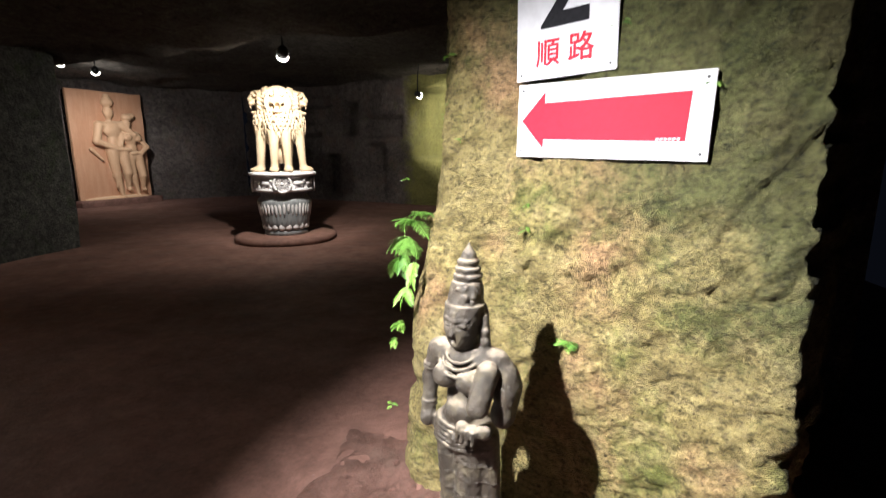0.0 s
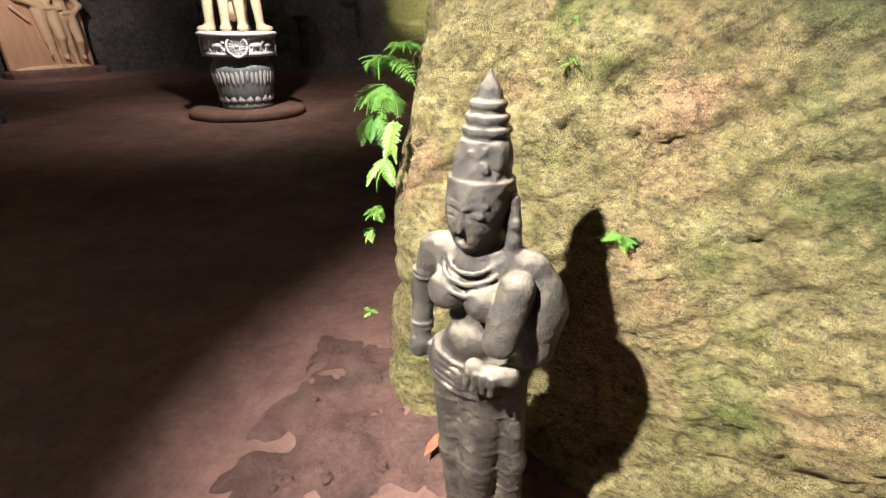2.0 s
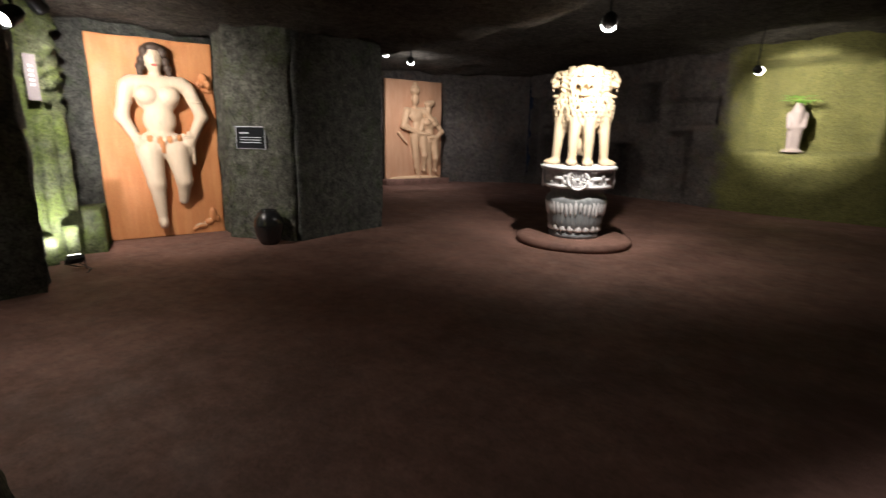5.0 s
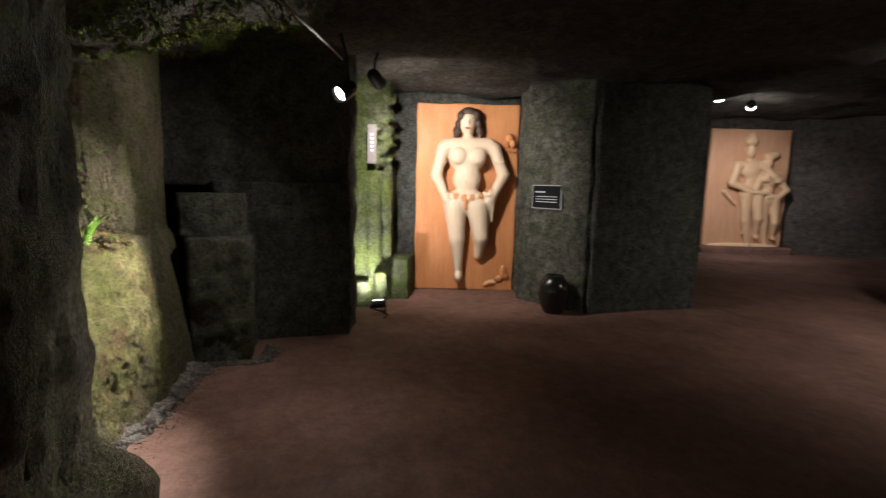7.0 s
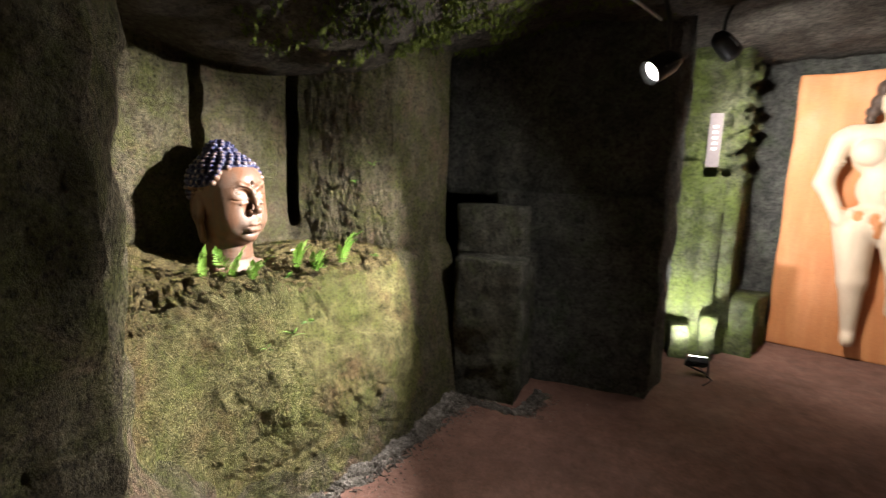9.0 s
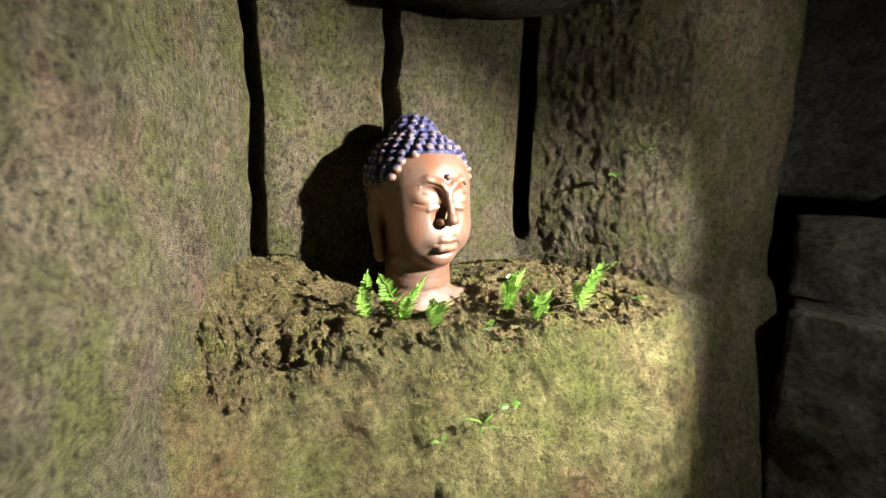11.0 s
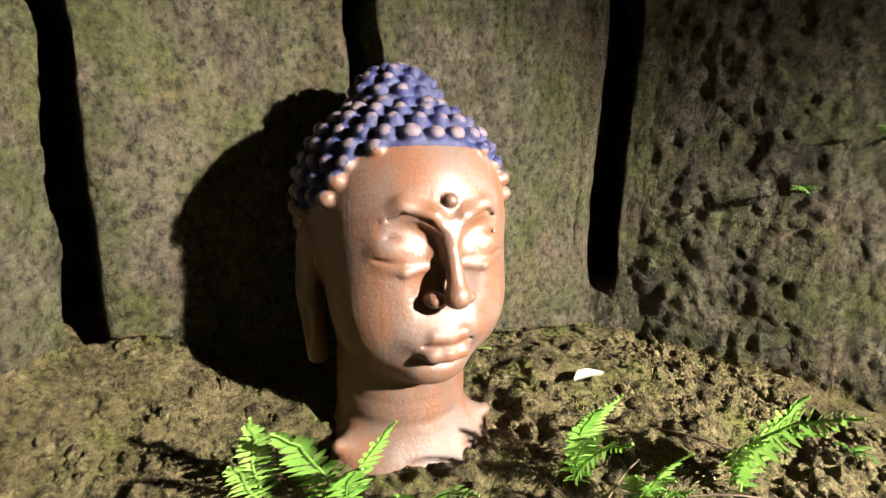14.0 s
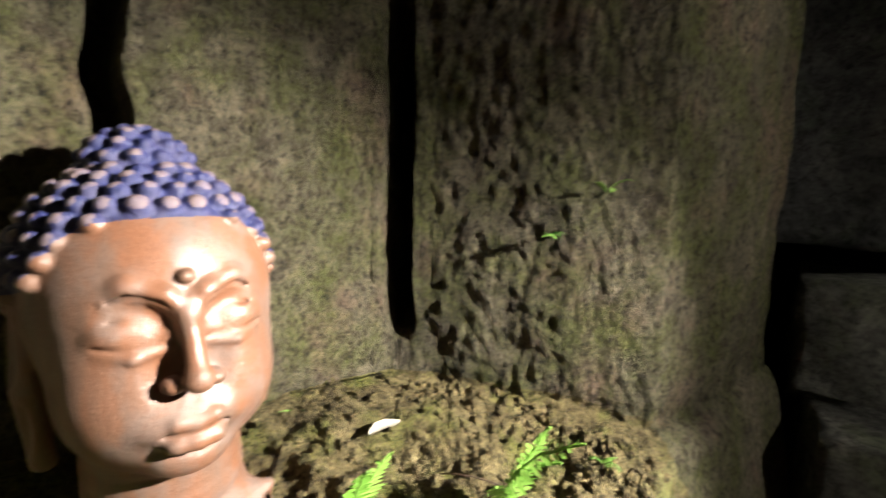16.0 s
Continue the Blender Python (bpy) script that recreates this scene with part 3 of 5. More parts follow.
rock("niche_pillar", [(-4.52, 1.05), (-4.42, 0.2), (-3.0, -0.2), (-2.9, 1.70), (-3.55, 1.93), (-3.97, 1.95), (-4.36, 1.46)], -0.05, 2.75, ROCK_NICHE, "mossy square-cut rock pillar beside the recess",
     step=0.035, amp=0.035, freq=3, seed=2.0, shape=flare)

# west side: low block, pillars and the alcove between them
rock("stone_block", [(-7.05, 1.70), (-6.48, 1.80), (-6.46, 2.26), (-7.05, 2.28)], -0.05, 0.99, ROCK_GREY, "low hewn stone block in the corner of the cave", step=0.035, amp=0.025, freq=5, seed=8, category="stone block", kind="")
rock("stone_block", [(-7.15, 1.66), (-6.78, 1.70), (-6.76, 2.20), (-7.15, 2.24)], 0.97, 1.34, ROCK_GREY, "smaller hewn stone on the low block", step=0.035, amp=0.025, freq=5, seed=18, category="stone block", kind="")
rock("pillar_south", [(-8.4, 1.5), (-7.0, 1.95), (-6.97, 2.30), (-6.96, 3.12), (-7.3, 3.22), (-8.4, 3.30)], -0.05, 1.44, ROCK_DARK, "dark square-cut tuff pillar base", step=0.05, amp=0.03, freq=3, seed=12)
rock("pillar_south_upper", [(-8.4, 1.3), (-7.12, 1.5), (-7.07, 2.4), (-7.03, 3.12), (-7.3, 3.21), (-8.4, 3.28)], 1.40, 2.85, ROCK_DARK, "dark square-cut tuff pillar", step=0.05, amp=0.03, freq=3, seed=22,
     shape=lambda x, y, z, u: 0.02 * math.sin(y * 14))
def jamb_shape(x, y, z, u):
    upper = smooth(1.54, 1.58, z + 0.03 * math.sin(y * 20))
    groove = 0.05 * smooth(0.03, 0.015, abs(y - 3.46)) + 0.07 * smooth(0.04, 0.02, abs(y - 3.70))
    return -0.03 * upper + upper * 0.09 * fbm((x, y, z), 6, 4, 3.0, (1, 1, 1.6)) - (1 - upper) * groove + 0.02 * fbm((x, y, z), 3, 3, 2.0)


rock("alcove_jamb", [(-9.3, 3.1), (-8.12, 3.1), (-8.08, 3.60), (-8.22, 3.80), (-8.9, 4.0), (-9.3, 3.95)], -0.05, 2.85, ROCK_LIME,
     "green mossy alcove side wall lit by a floor lamp", step=0.025, amp=0.02, freq=4, seed=31, shape=jamb_shape)
for k, (x, y, w, h) in enumerate([(-8.02, 3.40, 0.16, 0.30), (-8.06, 3.62, 0.13, 0.40)]):
    rock("alcove_step", [(x - 0.12, y - w / 2), (x + 0.10, y - w / 2 + 0.02), (x + 0.08, y + w / 2), (x - 0.12, y + w / 2)], -0.05, h, ROCK_LIME, "small mossy stone beside the floor lamp", step=0.025, amp=0.025, freq=7, seed=81 + k)
rock("alcove_back", [(-9.9, 3.4), (-9.16, 3.5), (-8.60, 5.95), (-9.6, 6.3)], -0.05, 2.85, ROCK_DARK, "dark rock at the back of the alcove", step=0.08, amp=0.04, seed=33)
rock("alcove_step", [(-8.95, 3.80), (-8.30, 3.72), (-8.22, 4.02), (-8.80, 4.26)], -0.05, 0.5, ROCK_LIME, "mossy low stone ledge beside the relief", step=0.04, amp=0.03, freq=5, seed=35)
rock("alcove_step", [(-8.33, 5.66), (-7.95, 5.42), (-7.80, 5.70), (-8.2, 6.0)], -0.05, 0.46, ROCK_GREY, "mossy low stone ledge beside the relief", step=0.04, amp=0.03, freq=5, seed=36)


def column_shape(x, y, z, u):
    return 0.03 * noise.noise(Vector((x * 9, y * 9, z * 0.8))) if y < 5.9 else 0.0


rock("pillar_north", [(-8.42, 5.60), (-7.88, 5.47), (-7.08, 5.82), (-7.02, 7.35), (-8.0, 7.7), (-9.4, 6.6)], -0.05, 2.9, [ROCK_GREY], "grey green tuff pillar between two alcoves", step=0.045, amp=0.04, freq=3, seed=41, shape=column_shape)
rock("pillar_north_face", [(-7.20, 5.93), (-7.03, 5.88), (-6.98, 7.40), (-7.30, 7.50)], -0.05, 2.9, ROCK_DARK, "dark square-cut face of the tuff pillar", step=0.06, amp=0.02, freq=3, seed=43)

# outer walls
rock("wall_couple", [(-8.0, 7.5), (-11.95, 11.9), (-11.80, 12.3), (-11.12, 14.2), (-8.9, 16.0)], -0.05, 3.6, ROCK_BACK, "dark hewn rock wall behind the couple relief", step=0.09, amp=0.06, freq=1.5, seed=51, closed=False)


RECESSES = [(-3.22, -0.80, 1.20, 2.93, 0.75), (-5.25, -4.75, 1.85, 2.70, 0.5), (-8.3, -7.0, 0.5, 1.75, 0.4), (-6.7, -6.0, 0.4, 1.9, 0.35), (-8.4, -6.2, 2.15, 2.55, 0.25), (-4.5, -3.9, 0.2, 1.6, 0.2), (-8.9, -8.45, 0.3, 2.6, 0.35), (-5.9, -5.4, 0.1, 1.3, 0.3), (-4.6, -3.4, 1.75, 2.3, 0.18), (-7.6, -5.6, 2.62, 2.95, 0.3)]


def recesses(x, y, z, u):
    d = 0.0
    for x0, x1, z0, z1, depth in RECESSES:
        e = min(x - x0, x1 - x, z - z0, z1 - z) + 0.03 * fbm((x, y, z), 3, 2)
        d -= depth * smooth(-0.02, 0.06, e)
    return d


rock("wall_north", [(-8.9, 16.0), (-5.43, 14.68), (-2.68, 13.50), (-1.6, 13.32), (2.2, 12.8)], -0.05, 3.6, ROCK_BACK, "hewn tuff wall with shallow recesses", step=0.06, amp=0.06, freq=1.6, seed=57, closed=False, shape=recesses, depth=1.2)
rock("wall_east", [(2.2, 12.9), (1.9, 8.0), (0.4, 3.6)], -0.05, 3.6, ROCK_DARK, "dark rock wall", step=0.15, amp=0.08, seed=61, closed=False)
rock("wall_passage", [(2.6, 4.2), (2.3, 1.0), (2.3, -1.8)], -0.05, 3.6, ROCK_DARK, "dark rock wall of the side passage", step=0.15, amp=0.08, seed=63, closed=False)
rock("wall_south", [(2.4, -1.5), (-3.3, -1.4)], -0.05, 3.6, ROCK_DARK, "dark rock wall", step=0.15, amp=0.08, seed=65, closed=False)
rock("wall_south_west", [(-3.3, -1.5), (-3.35, 0.4)], -0.05, 3.6, ROCK_DARK, "dark rock wall", step=0.15, amp=0.05, seed=66, closed=False)
rock("wall_west", [(-9.6, 6.6), (-9.7, 3.3), (-8.4, 1.2), (-6.6, 0.9)][::-1], -0.05, 3.6, ROCK_DARK, "solid rock behind the alcoves", step=0.2, amp=0.05, seed=67, closed=False)


# pale rubble along the foot of the mossy wall
def build_rubble():
    rng = random.Random(5)
    bm = bmesh.new()
    line = [Vector(p) for p in ((-5.0, 1.56), (-5.5, 1.76), (-6.15, 1.88), (-6.42, 1.92), (-6.36, 2.34), (-6.72, 2.42))]
    for k in range(2200):
        f = rng.random() * (len(line) - 1)
        i = int(f)
        p = line[i].lerp(line[i + 1], f - i)
        off = abs(rng.gauss(0, 0.11))
        q = p + Vector((rng.gauss(0, 0.02), off - 0.05))
        s = rng.uniform(0.004, 0.018) * (1.3 - min(1, off * 7))
        if s < 0.003:
            continue
        m = Matrix.LocRotScale((q.x, q.y, s * 0.4), Euler([rng.uniform(0, 6) for _ in range(3)]), (s * rng.uniform(0.7, 1.6), s, s * rng.uniform(0.5, 0.9)))
        bmesh.ops.create_icosphere(bm, subdivisions=1, radius=1, matrix=m)
    me = bpy.data.meshes.new("rubble")
    bm.to_mesh(me)
    bm.free()
    me.materials.append(RUBBLE)
    tagged(new("rubble", me), "pale broken stone crumbs along the wall foot", "rubble", kind="stuff")
    pts = resample([tuple(p) for p in line[:4]], 0.04, False)
    verts, faces = [], []
    n = 7
    for p, nn in pts:
        for j in range(n):
            t = j / (n - 1)
            q = p + Vector((0.03, 1)).normalized() * (t * 0.24 - 0.13 + 0.03 * fbm((p.x, p.y, 0), 9, 3) * t)
            verts.append((q.x, q.y, (0.055 + 0.03 * fbm((p.x, p.y, 0), 5, 3)) * (1 - t) ** 1.5 - 0.022 * t + 0.028 * fbm((q.x, q.y, 0), 11, 4)))
    for i in range(len(pts) - 1):
        for j in range(n - 1):
            a = i * n + j
            faces.append((a, a + 1, a + n + 1, a + n))
    tagged(mesh_object("rubble_bank", verts, faces, RUBBLE), "pale gravel bank along the wall foot", "gravel", kind="stuff")


build_rubble()


# ---- signs on the rock ----
SIGN_TURN = math.degrees(math.atan2(-0.605, 0.796))


def sign_pose(x, y, z, roll=0.0):
    return pose(x, y, z, 0, 0, SIGN_TURN) @ pose(0, 0, 0, 90, 0, 0) @ pose(0, 0, 0, 0, 0, roll)


def flat_part(name, points, depth, material, parent, z=0.0):
    bm = bmesh.new()
    f = bm.faces.new([bm.verts.new((x, y, z)) for x, y in points])
    r = bmesh.ops.extrude_face_region(bm, geom=[f])
    for v in r["geom"]:
        if isinstance(v, bmesh.types.BMVert):
            v.co.z += depth
    return part(name, bm, material, parent)


def letters(name, body, size, x, y, material, parent, z, bold=0.0):
    curve = bpy.data.curves.new(name, "FONT")
    curve.body, curve.size, curve.extrude, curve.offset = body, size, 0.0006, bold
    curve.align_x, curve.align_y = "CENTER", "CENTER"
    ob = new(name, curve)
    me = bpy.data.meshes.new_from_object(ob.evaluated_get(bpy.context.evaluated_depsgraph_get()))
    bpy.data.objects.remove(ob)
    me.materials.clear()
    me.materials.append(material)
    ob = new(name, me)
    ob.parent, ob.location = parent, (x, y, z)
    return ob


def screws(parent, w, h, z):
    for x in (-w / 2 + 0.018, w / 2 - 0.018):
        for y in (-h / 2 + 0.018, h / 2 - 0.018):
            v, f = revolve([(0.004, z), (0.004, z + 0.0015), (0.002, z + 0.002)], 10)
            mesh_object("screw", [(a + x, b + y, c) for a, b, c in v], f, METAL_DARK, parent)


def build_signs():
    s = empty("route_sign", sign_pose(-0.684, 2.520, 1.785, 1.0), "white route sign with black numeral and red writing", "sign")
    part("plate", box_bm(0.325, 0.44, 0.006, (0, 0, 0.0), 0.0015), SIGN_WHITE, s)
    letters("numeral", "2", 0.34, 0.0, 0.028, SIGN_BLACK, s, 0.0045, 0.004)
    letters("writing", "順", 0.082, -0.052, -0.152, SIGN_RED, s, 0.0045, 0.0009)
    letters("writing", "路", 0.082, 0.055, -0.150, SIGN_RED, s, 0.0045, 0.0009)
    screws(s, 0.325, 0.44, 0.0032)
    a = empty("arrow_sign", sign_pose(-0.580, 2.438, 1.438, -1.2), "white sign with a faded red arrow", "sign")
    part("plate", box_bm(0.565, 0.218, 0.006, (0, 0, 0.0), 0.0015), SIGN_WHITE, a)
    flat_part("arrow", [(-0.265, 0.0), (-0.185, 0.083), (-0.185, 0.052), (0.232, 0.062), (0.226, -0.06), (-0.185, -0.055), (-0.185, -0.083)][::-1], 0.0012, SIGN_RED, a, 0.0035)
    for k in range(6):
        part("lettering_bar", box_bm(0.007, 0.006, 0.001, (0.158 + k * 0.0105, -0.0545, 0.0052)), SIGN_WHITE, a)
    screws(a, 0.565, 0.218, 0.0032)
    p = empty("plaque", pose(-7.58, 5.585, 1.34, 0, 0, math.degrees(math.atan2(0.37, 0.8))) @ pose(0, 0, 0, 90, 0, 0), "black plaque with white edge and lettering", "plaque")
    part("border", box_bm(0.42, 0.29, 0.012, (0, 0, 0), 0.002), SIGN_WHITE, p)
    part("plate", box_bm(0.40, 0.27, 0.012, (0, 0, 0.003), 0.002), SIGN_BLACK, p)
    part("lettering_bar", box_bm(0.14, 0.018, 0.002, (-0.09, 0.06, 0.0095)), SIGN_WHITE, p)
    for k in range(3):
        part("lettering_bar", box_bm(0.30, 0.009, 0.002, (0, 0.005 - k * 0.032, 0.0095)), SIGN_WHITE, p)
    t = empty("name_strip", pose(-8.03, 3.52, 1.90, 0, 0, 82) @ pose(0, 0, 0, 90, 0, 0), "pale upright paper strip with faint writing", "sign")
    part("strip", box_bm(0.10, 0.44, 0.006), PAPER, t)
    for k in range(5):
        part("lettering_bar", box_bm(0.035, 0.025, 0.002, (0, 0.11 - k * 0.045, 0.003)), METAL_GREY, t)


build_signs()


# ---- lamps ----
DOME = [(0.001, -0.045), (0.035, -0.040), (0.062, -0.024), (0.073, -0.006), (0.073, 0.002), (0.066, 0.009), (0.001, 0.009)]
FLUSH = [(0.001, -0.002), (0.035, -0.001), (0.054, 0.002), (0.054, 0.009), (0.001, 0.009)]


def build_lamp(key, stem_top, label):
    eye, target = SPOTS[key][:2]
    lamp = empty("spotlight", look(eye, target), label, "spotlight", "cave spotlights")
    mesh_object("housing", *revolve([(0.02, 0.15), (0.045, 0.14), (0.062, 0.10), (0.066, 0.012), (0.058, 0.010), (0.01, 0.010)] if key in ("lion", "couple", "couple_floor", "recess") else [(0.02, 0.15), (0.045, 0.14), (0.062, 0.10), (0.066, 0.0), (0.066, -0.035), (0.061, -0.035), (0.058, 0.004), (0.01, 0.009)], 28), METAL_DARK, lamp)
    mesh_object("lens", *revolve(DOME if key in ("lion", "couple", "couple_floor", "recess") else FLUSH, 28), GLOW, lamp, "glowing lamp lens")
    inv = lamp.matrix_world.inverted()
    top = inv @ Vector((eye[0], eye[1], stem_top))
    back = Vector((0, 0, 0.09))
    mesh_object("stem", *tube([top, back.lerp(top, 0.5) + Vector((0, 0, 0.03)), back], 0.012), METAL_DARK, lamp)
    mesh_object("bracket", *tube([(0.072, 0, 0.02), (0.078, 0, 0.10), (0.0, 0.0, 0.17), (-0.078, 0, 0.10), (-0.072, 0, 0.02)], 0.007), METAL_DARK, lamp)
    return lamp


build_lamp("rock", 2.72, "black spotlight hanging from the cave ceiling")
build_lamp("niche", 2.55, "lit black spotlight hanging from the cave ceiling")
build_lamp("panel", 2.72, "black spotlight hanging above the alcove")
build_lamp("lion", 2.80, "lit black spotlight above the lion statue")
build_lamp("couple", 2.95, "lit black spotlight on a ceiling stem")
build_lamp("couple_floor", 3.2, "lit black spotlight on a ceiling stem")
build_lamp("recess", 3.3, "lit black spotlight before the wall recess")


def build_floor_lamp():
    eye, target = SPOTS["jamb"][:2]
    lamp = empty("floodlight", look(eye, target), "small black floodlight on the alcove floor", "floodlight")
    part("housing", box_bm(0.15, 0.11, 0.06, (0, 0, 0.035), 0.012), METAL_DARK, lamp)
    part("lens", box_bm(0.12, 0.08, 0.004, (0, 0, 0.003)), GLOW, lamp)
    inv = lamp.matrix_world.inverted()
    for s in (-1, 1):
        foot = inv @ Vector((eye[0] + 0.05 * s, eye[1] + 0.08, 0.0))
        mesh_object("foot", *tube([Vector((0.08 * s, 0, 0.03)), Vector((0.085 * s, -0.03, 0.06)), foot], 0.008), METAL_DARK, lamp)
    mesh_object("cable", *tube([Vector((0, 0, 0.06)), inv @ Vector((eye[0] + 0.12, eye[1] + 0.1, 0.01)), inv @ Vector((eye[0] + 0.25, eye[1] + 0.02, 0.01))], 0.006), METAL_DARK, lamp)


build_floor_lamp()
cable = mesh_object("ceiling_cable", *tube([(-5.2, 2.45, 2.44), (-5.7, 2.72, 2.40), (-6.15, 2.95, 2.36)], 0.008), METAL_GREY)
tagged(cable, "grey cable along the cave ceiling", "cable")


# ---- statues ----
def place(verts, m):
    M = np.array(m)
    return np.asarray(verts) @ M[:3, :3].T + M[:3, 3]


def build_head():
    lo, hi, st = (-0.20, -0.225, -0.012), (0.20, 0.22, 0.70), 0.0033
    P = field(lo, hi, st)

    def add(shapes, k):
        add_local(P, lo, st, shapes, k, F)

    def cut(shapes, k):
        cut_local(P, lo, st, shapes, k, F)

    # skull, cheeks, full jaw, chin and neck
    F = union(P, [ball((0, -0.02, 0.445), (0.146, 0.165, 0.160)), ball((0, 0.035, 0.37), (0.129, 0.118, 0.165)), ball((0, 0.045, 0.268), (0.108, 0.096, 0.092)), limb((0, -0.01, 0.03), (0, -0.02, 0.28), 0.106, 0.098)], 0.045)
    add(mirrored([ball((0.056, 0.078, 0.300), (0.056, 0.056, 0.078))]), 0.05)
    add([ball((0, 0.114, 0.205), (0.042, 0.032, 0.028))], 0.035)
    add([ball((0, -0.045, 0.598), (0.063, 0.067, 0.058))], 0.03)
    # flaring, broken collar
    add([ball((0, 0.005, 0.0), (0.150, 0.125, 0.060))], 0.04)
    add(mirrored([limb((0.070, 0.045, 0.03), (0.122, 0.055, 0.060), 0.036, 0.008)]), 0.04)
    cut([ball((0.02, 0.15, 0.10), (0.07, 0.035, 0.055))], 0.03)
    # neck folds
    ring = np.sqrt(P[..., 0] ** 2 + (P[..., 1] + 0.01) ** 2)
    for z, tilt in ((0.088, 0.10), (0.125, 0.14), (0.155, 0.18)):
        F = -smin(-F, np.sqrt((ring - 0.110) ** 2 + (P[..., 2] - z - tilt * 0.1 + tilt * P[..., 1]) ** 2) - 0.006, 0.010)
    # sockets under a sharp arched brow that runs down into the nose
    cut(mirrored([ball((0.054, 0.160, 0.412), (0.038, 0.024, 0.026)), ball((0.027, 0.163, 0.345), (0.017, 0.018, 0.034))]), 0.024)
    add(mirrored([limb((0.006, 0.158, 0.418), (0.022, 0.151, 0.444), 0.006, 0.007), limb((0.022, 0.151, 0.444), (0.056, 0.136, 0.458), 0.007, 0.007), limb((0.056, 0.136, 0.458), (0.106, 0.088, 0.434), 0.007, 0.004)]), 0.016)
    cut(mirrored([limb((0.014, 0.162, 0.420), (0.028, 0.157, 0.437), 0.003), limb((0.028, 0.157, 0.437), (0.058, 0.144, 0.447), 0.003), limb((0.058, 0.144, 0.447), (0.102, 0.100, 0.425), 0.003, 0.002)]), 0.004)
    # lids, their crease and the slit low on the eye
    add(mirrored([ball((0.054, 0.117, 0.396), (0.038, 0.028, 0.028))]), 0.012)
    cut(mirrored([limb((0.022, 0.150, 0.380), (0.054, 0.156, 0.376), 0.0024), limb((0.054, 0.156, 0.376), (0.088, 0.128, 0.384), 0.0024, 0.0018),
                  limb((0.022, 0.148, 0.408), (0.054, 0.146, 0.423), 0.0022), limb((0.054, 0.146, 0.423), (0.090, 0.118, 0.406), 0.0022, 0.0016)]), 0.006)
    add(mirrored([limb((0.026, 0.144, 0.371), (0.056, 0.146, 0.367), 0.003), limb((0.056, 0.146, 0.367), (0.084, 0.126, 0.375), 0.003, 0.002)]), 0.010)
    # straight narrow nose with round wings
    add([limb((0, 0.150, 0.432), (0, 0.180, 0.345), 0.0085, 0.0125), ball((0, 0.182, 0.334), (0.017, 0.016, 0.015))], 0.012)
    add(mirrored([ball((0.022, 0.160, 0.328), (0.013, 0.017, 0.012))]), 0.006)
    cut(mirrored([ball((0.012, 0.168, 0.317), (0.006, 0.009, 0.004))]), 0.004)
    cut([limb((0, 0.160, 0.310), (0, 0.156, 0.286), 0.004)], 0.008)
    # mouth
    add([ball((0, 0.138, 0.268), (0.054, 0.028, 0.026))], 0.022)
    add(mirrored([limb((0.001, 0.158, 0.268), (0.020, 0.158, 0.273), 0.0105, 0.0105), limb((0.020, 0.158, 0.273), (0.052, 0.130, 0.263), 0.0105, 0.003),
                  limb((0, 0.158, 0.243), (0.020, 0.154, 0.243), 0.0135, 0.0135), limb((0.020, 0.154, 0.243), (0.048, 0.130, 0.257), 0.013, 0.004)]), 0.005)
    cut(mirrored([limb((0, 0.172, 0.2565), (0.020, 0.168, 0.259), 0.0026), limb((0.020, 0.168, 0.259), (0.052, 0.136, 0.2615), 0.0028, 0.002), ball((0.057, 0.130, 0.262), 0.0045)]), 0.005)
    cut([limb((-0.022, 0.152, 0.224), (0.022, 0.152, 0.224), 0.006)], 0.012)
    add([ball((0, 0.154, 0.466), (0.0095, 0.009, 0.0095))], 0.0015)
    # long flat ears with a groove
    add(mirrored([ball((0.140, -0.030, 0.345), (0.015, 0.040, 0.075)), limb((0.143, -0.022, 0.32), (0.134, -0.006, 0.195), 0.017, 0.015)]), 0.014)
    cut(mirrored([ball((0.156, -0.018, 0.350), (0.010, 0.016, 0.046)), ball((0.150, -0.002, 0.245), (0.008, 0.007, 0.038))]), 0.007)
    F = np.maximum(F, -P[..., 2])
    rng = random.Random(3)

    def hairline(a):
        a = abs(a)
        if a < 0.62:
            return 0.545 - 0.02 * a * a
        if a < 1.2:
            return 0.537 - 0.085 * smooth(0.62, 1.2, a)
        return 0.452 - 0.05 * smooth(1.2, 1.7, a) - 0.12 * smooth(1.7, 2.2, a)

    def curl(p, n, r):
        i0 = [max(0, int((p[c] - 2 * r - lo[c]) / st)) for c in range(3)]
        i1 = [int((p[c] + 2 * r - lo[c]) / st) + 2 for c in range(3)]
        box = tuple(slice(u, v) for u, v in zip(i0, i1))
        d = distance(P[box], limb(p, p + n * r * 0.42, r * 1.0, r * 0.80))
        F[box] = smin(F[box], d, 0.004)

    def cover(c, rad, rows, r0, keep):
        for i, el in enumerate(rows):
            z = math.sin(el)
            ringr = math.cos(el) * (rad[0] + rad[1]) / 2
            n = max(1, int(2 * math.pi * ringr / (r0 * 1.92)))
            for k in range(n):
                a = 2 * math.pi * (k + 0.5 * (i % 2)) / n + rng.uniform(-0.03, 0.03)
                d = Vector((math.sin(a) * math.cos(el), math.cos(a) * math.cos(el), z))
                p = Vector((c[0] + rad[0] * d.x, c[1] + rad[1] * d.y, c[2] + rad[2] * d.z))
                nn = Vector((d.x / rad[0], d.y / rad[1], d.z / rad[2])).normalized()
                if keep(a if a <= math.pi else a - 2 * math.pi, p):
                    curl(p - nn * 0.003, nn, r0 * rng.uniform(0.88, 1.06))

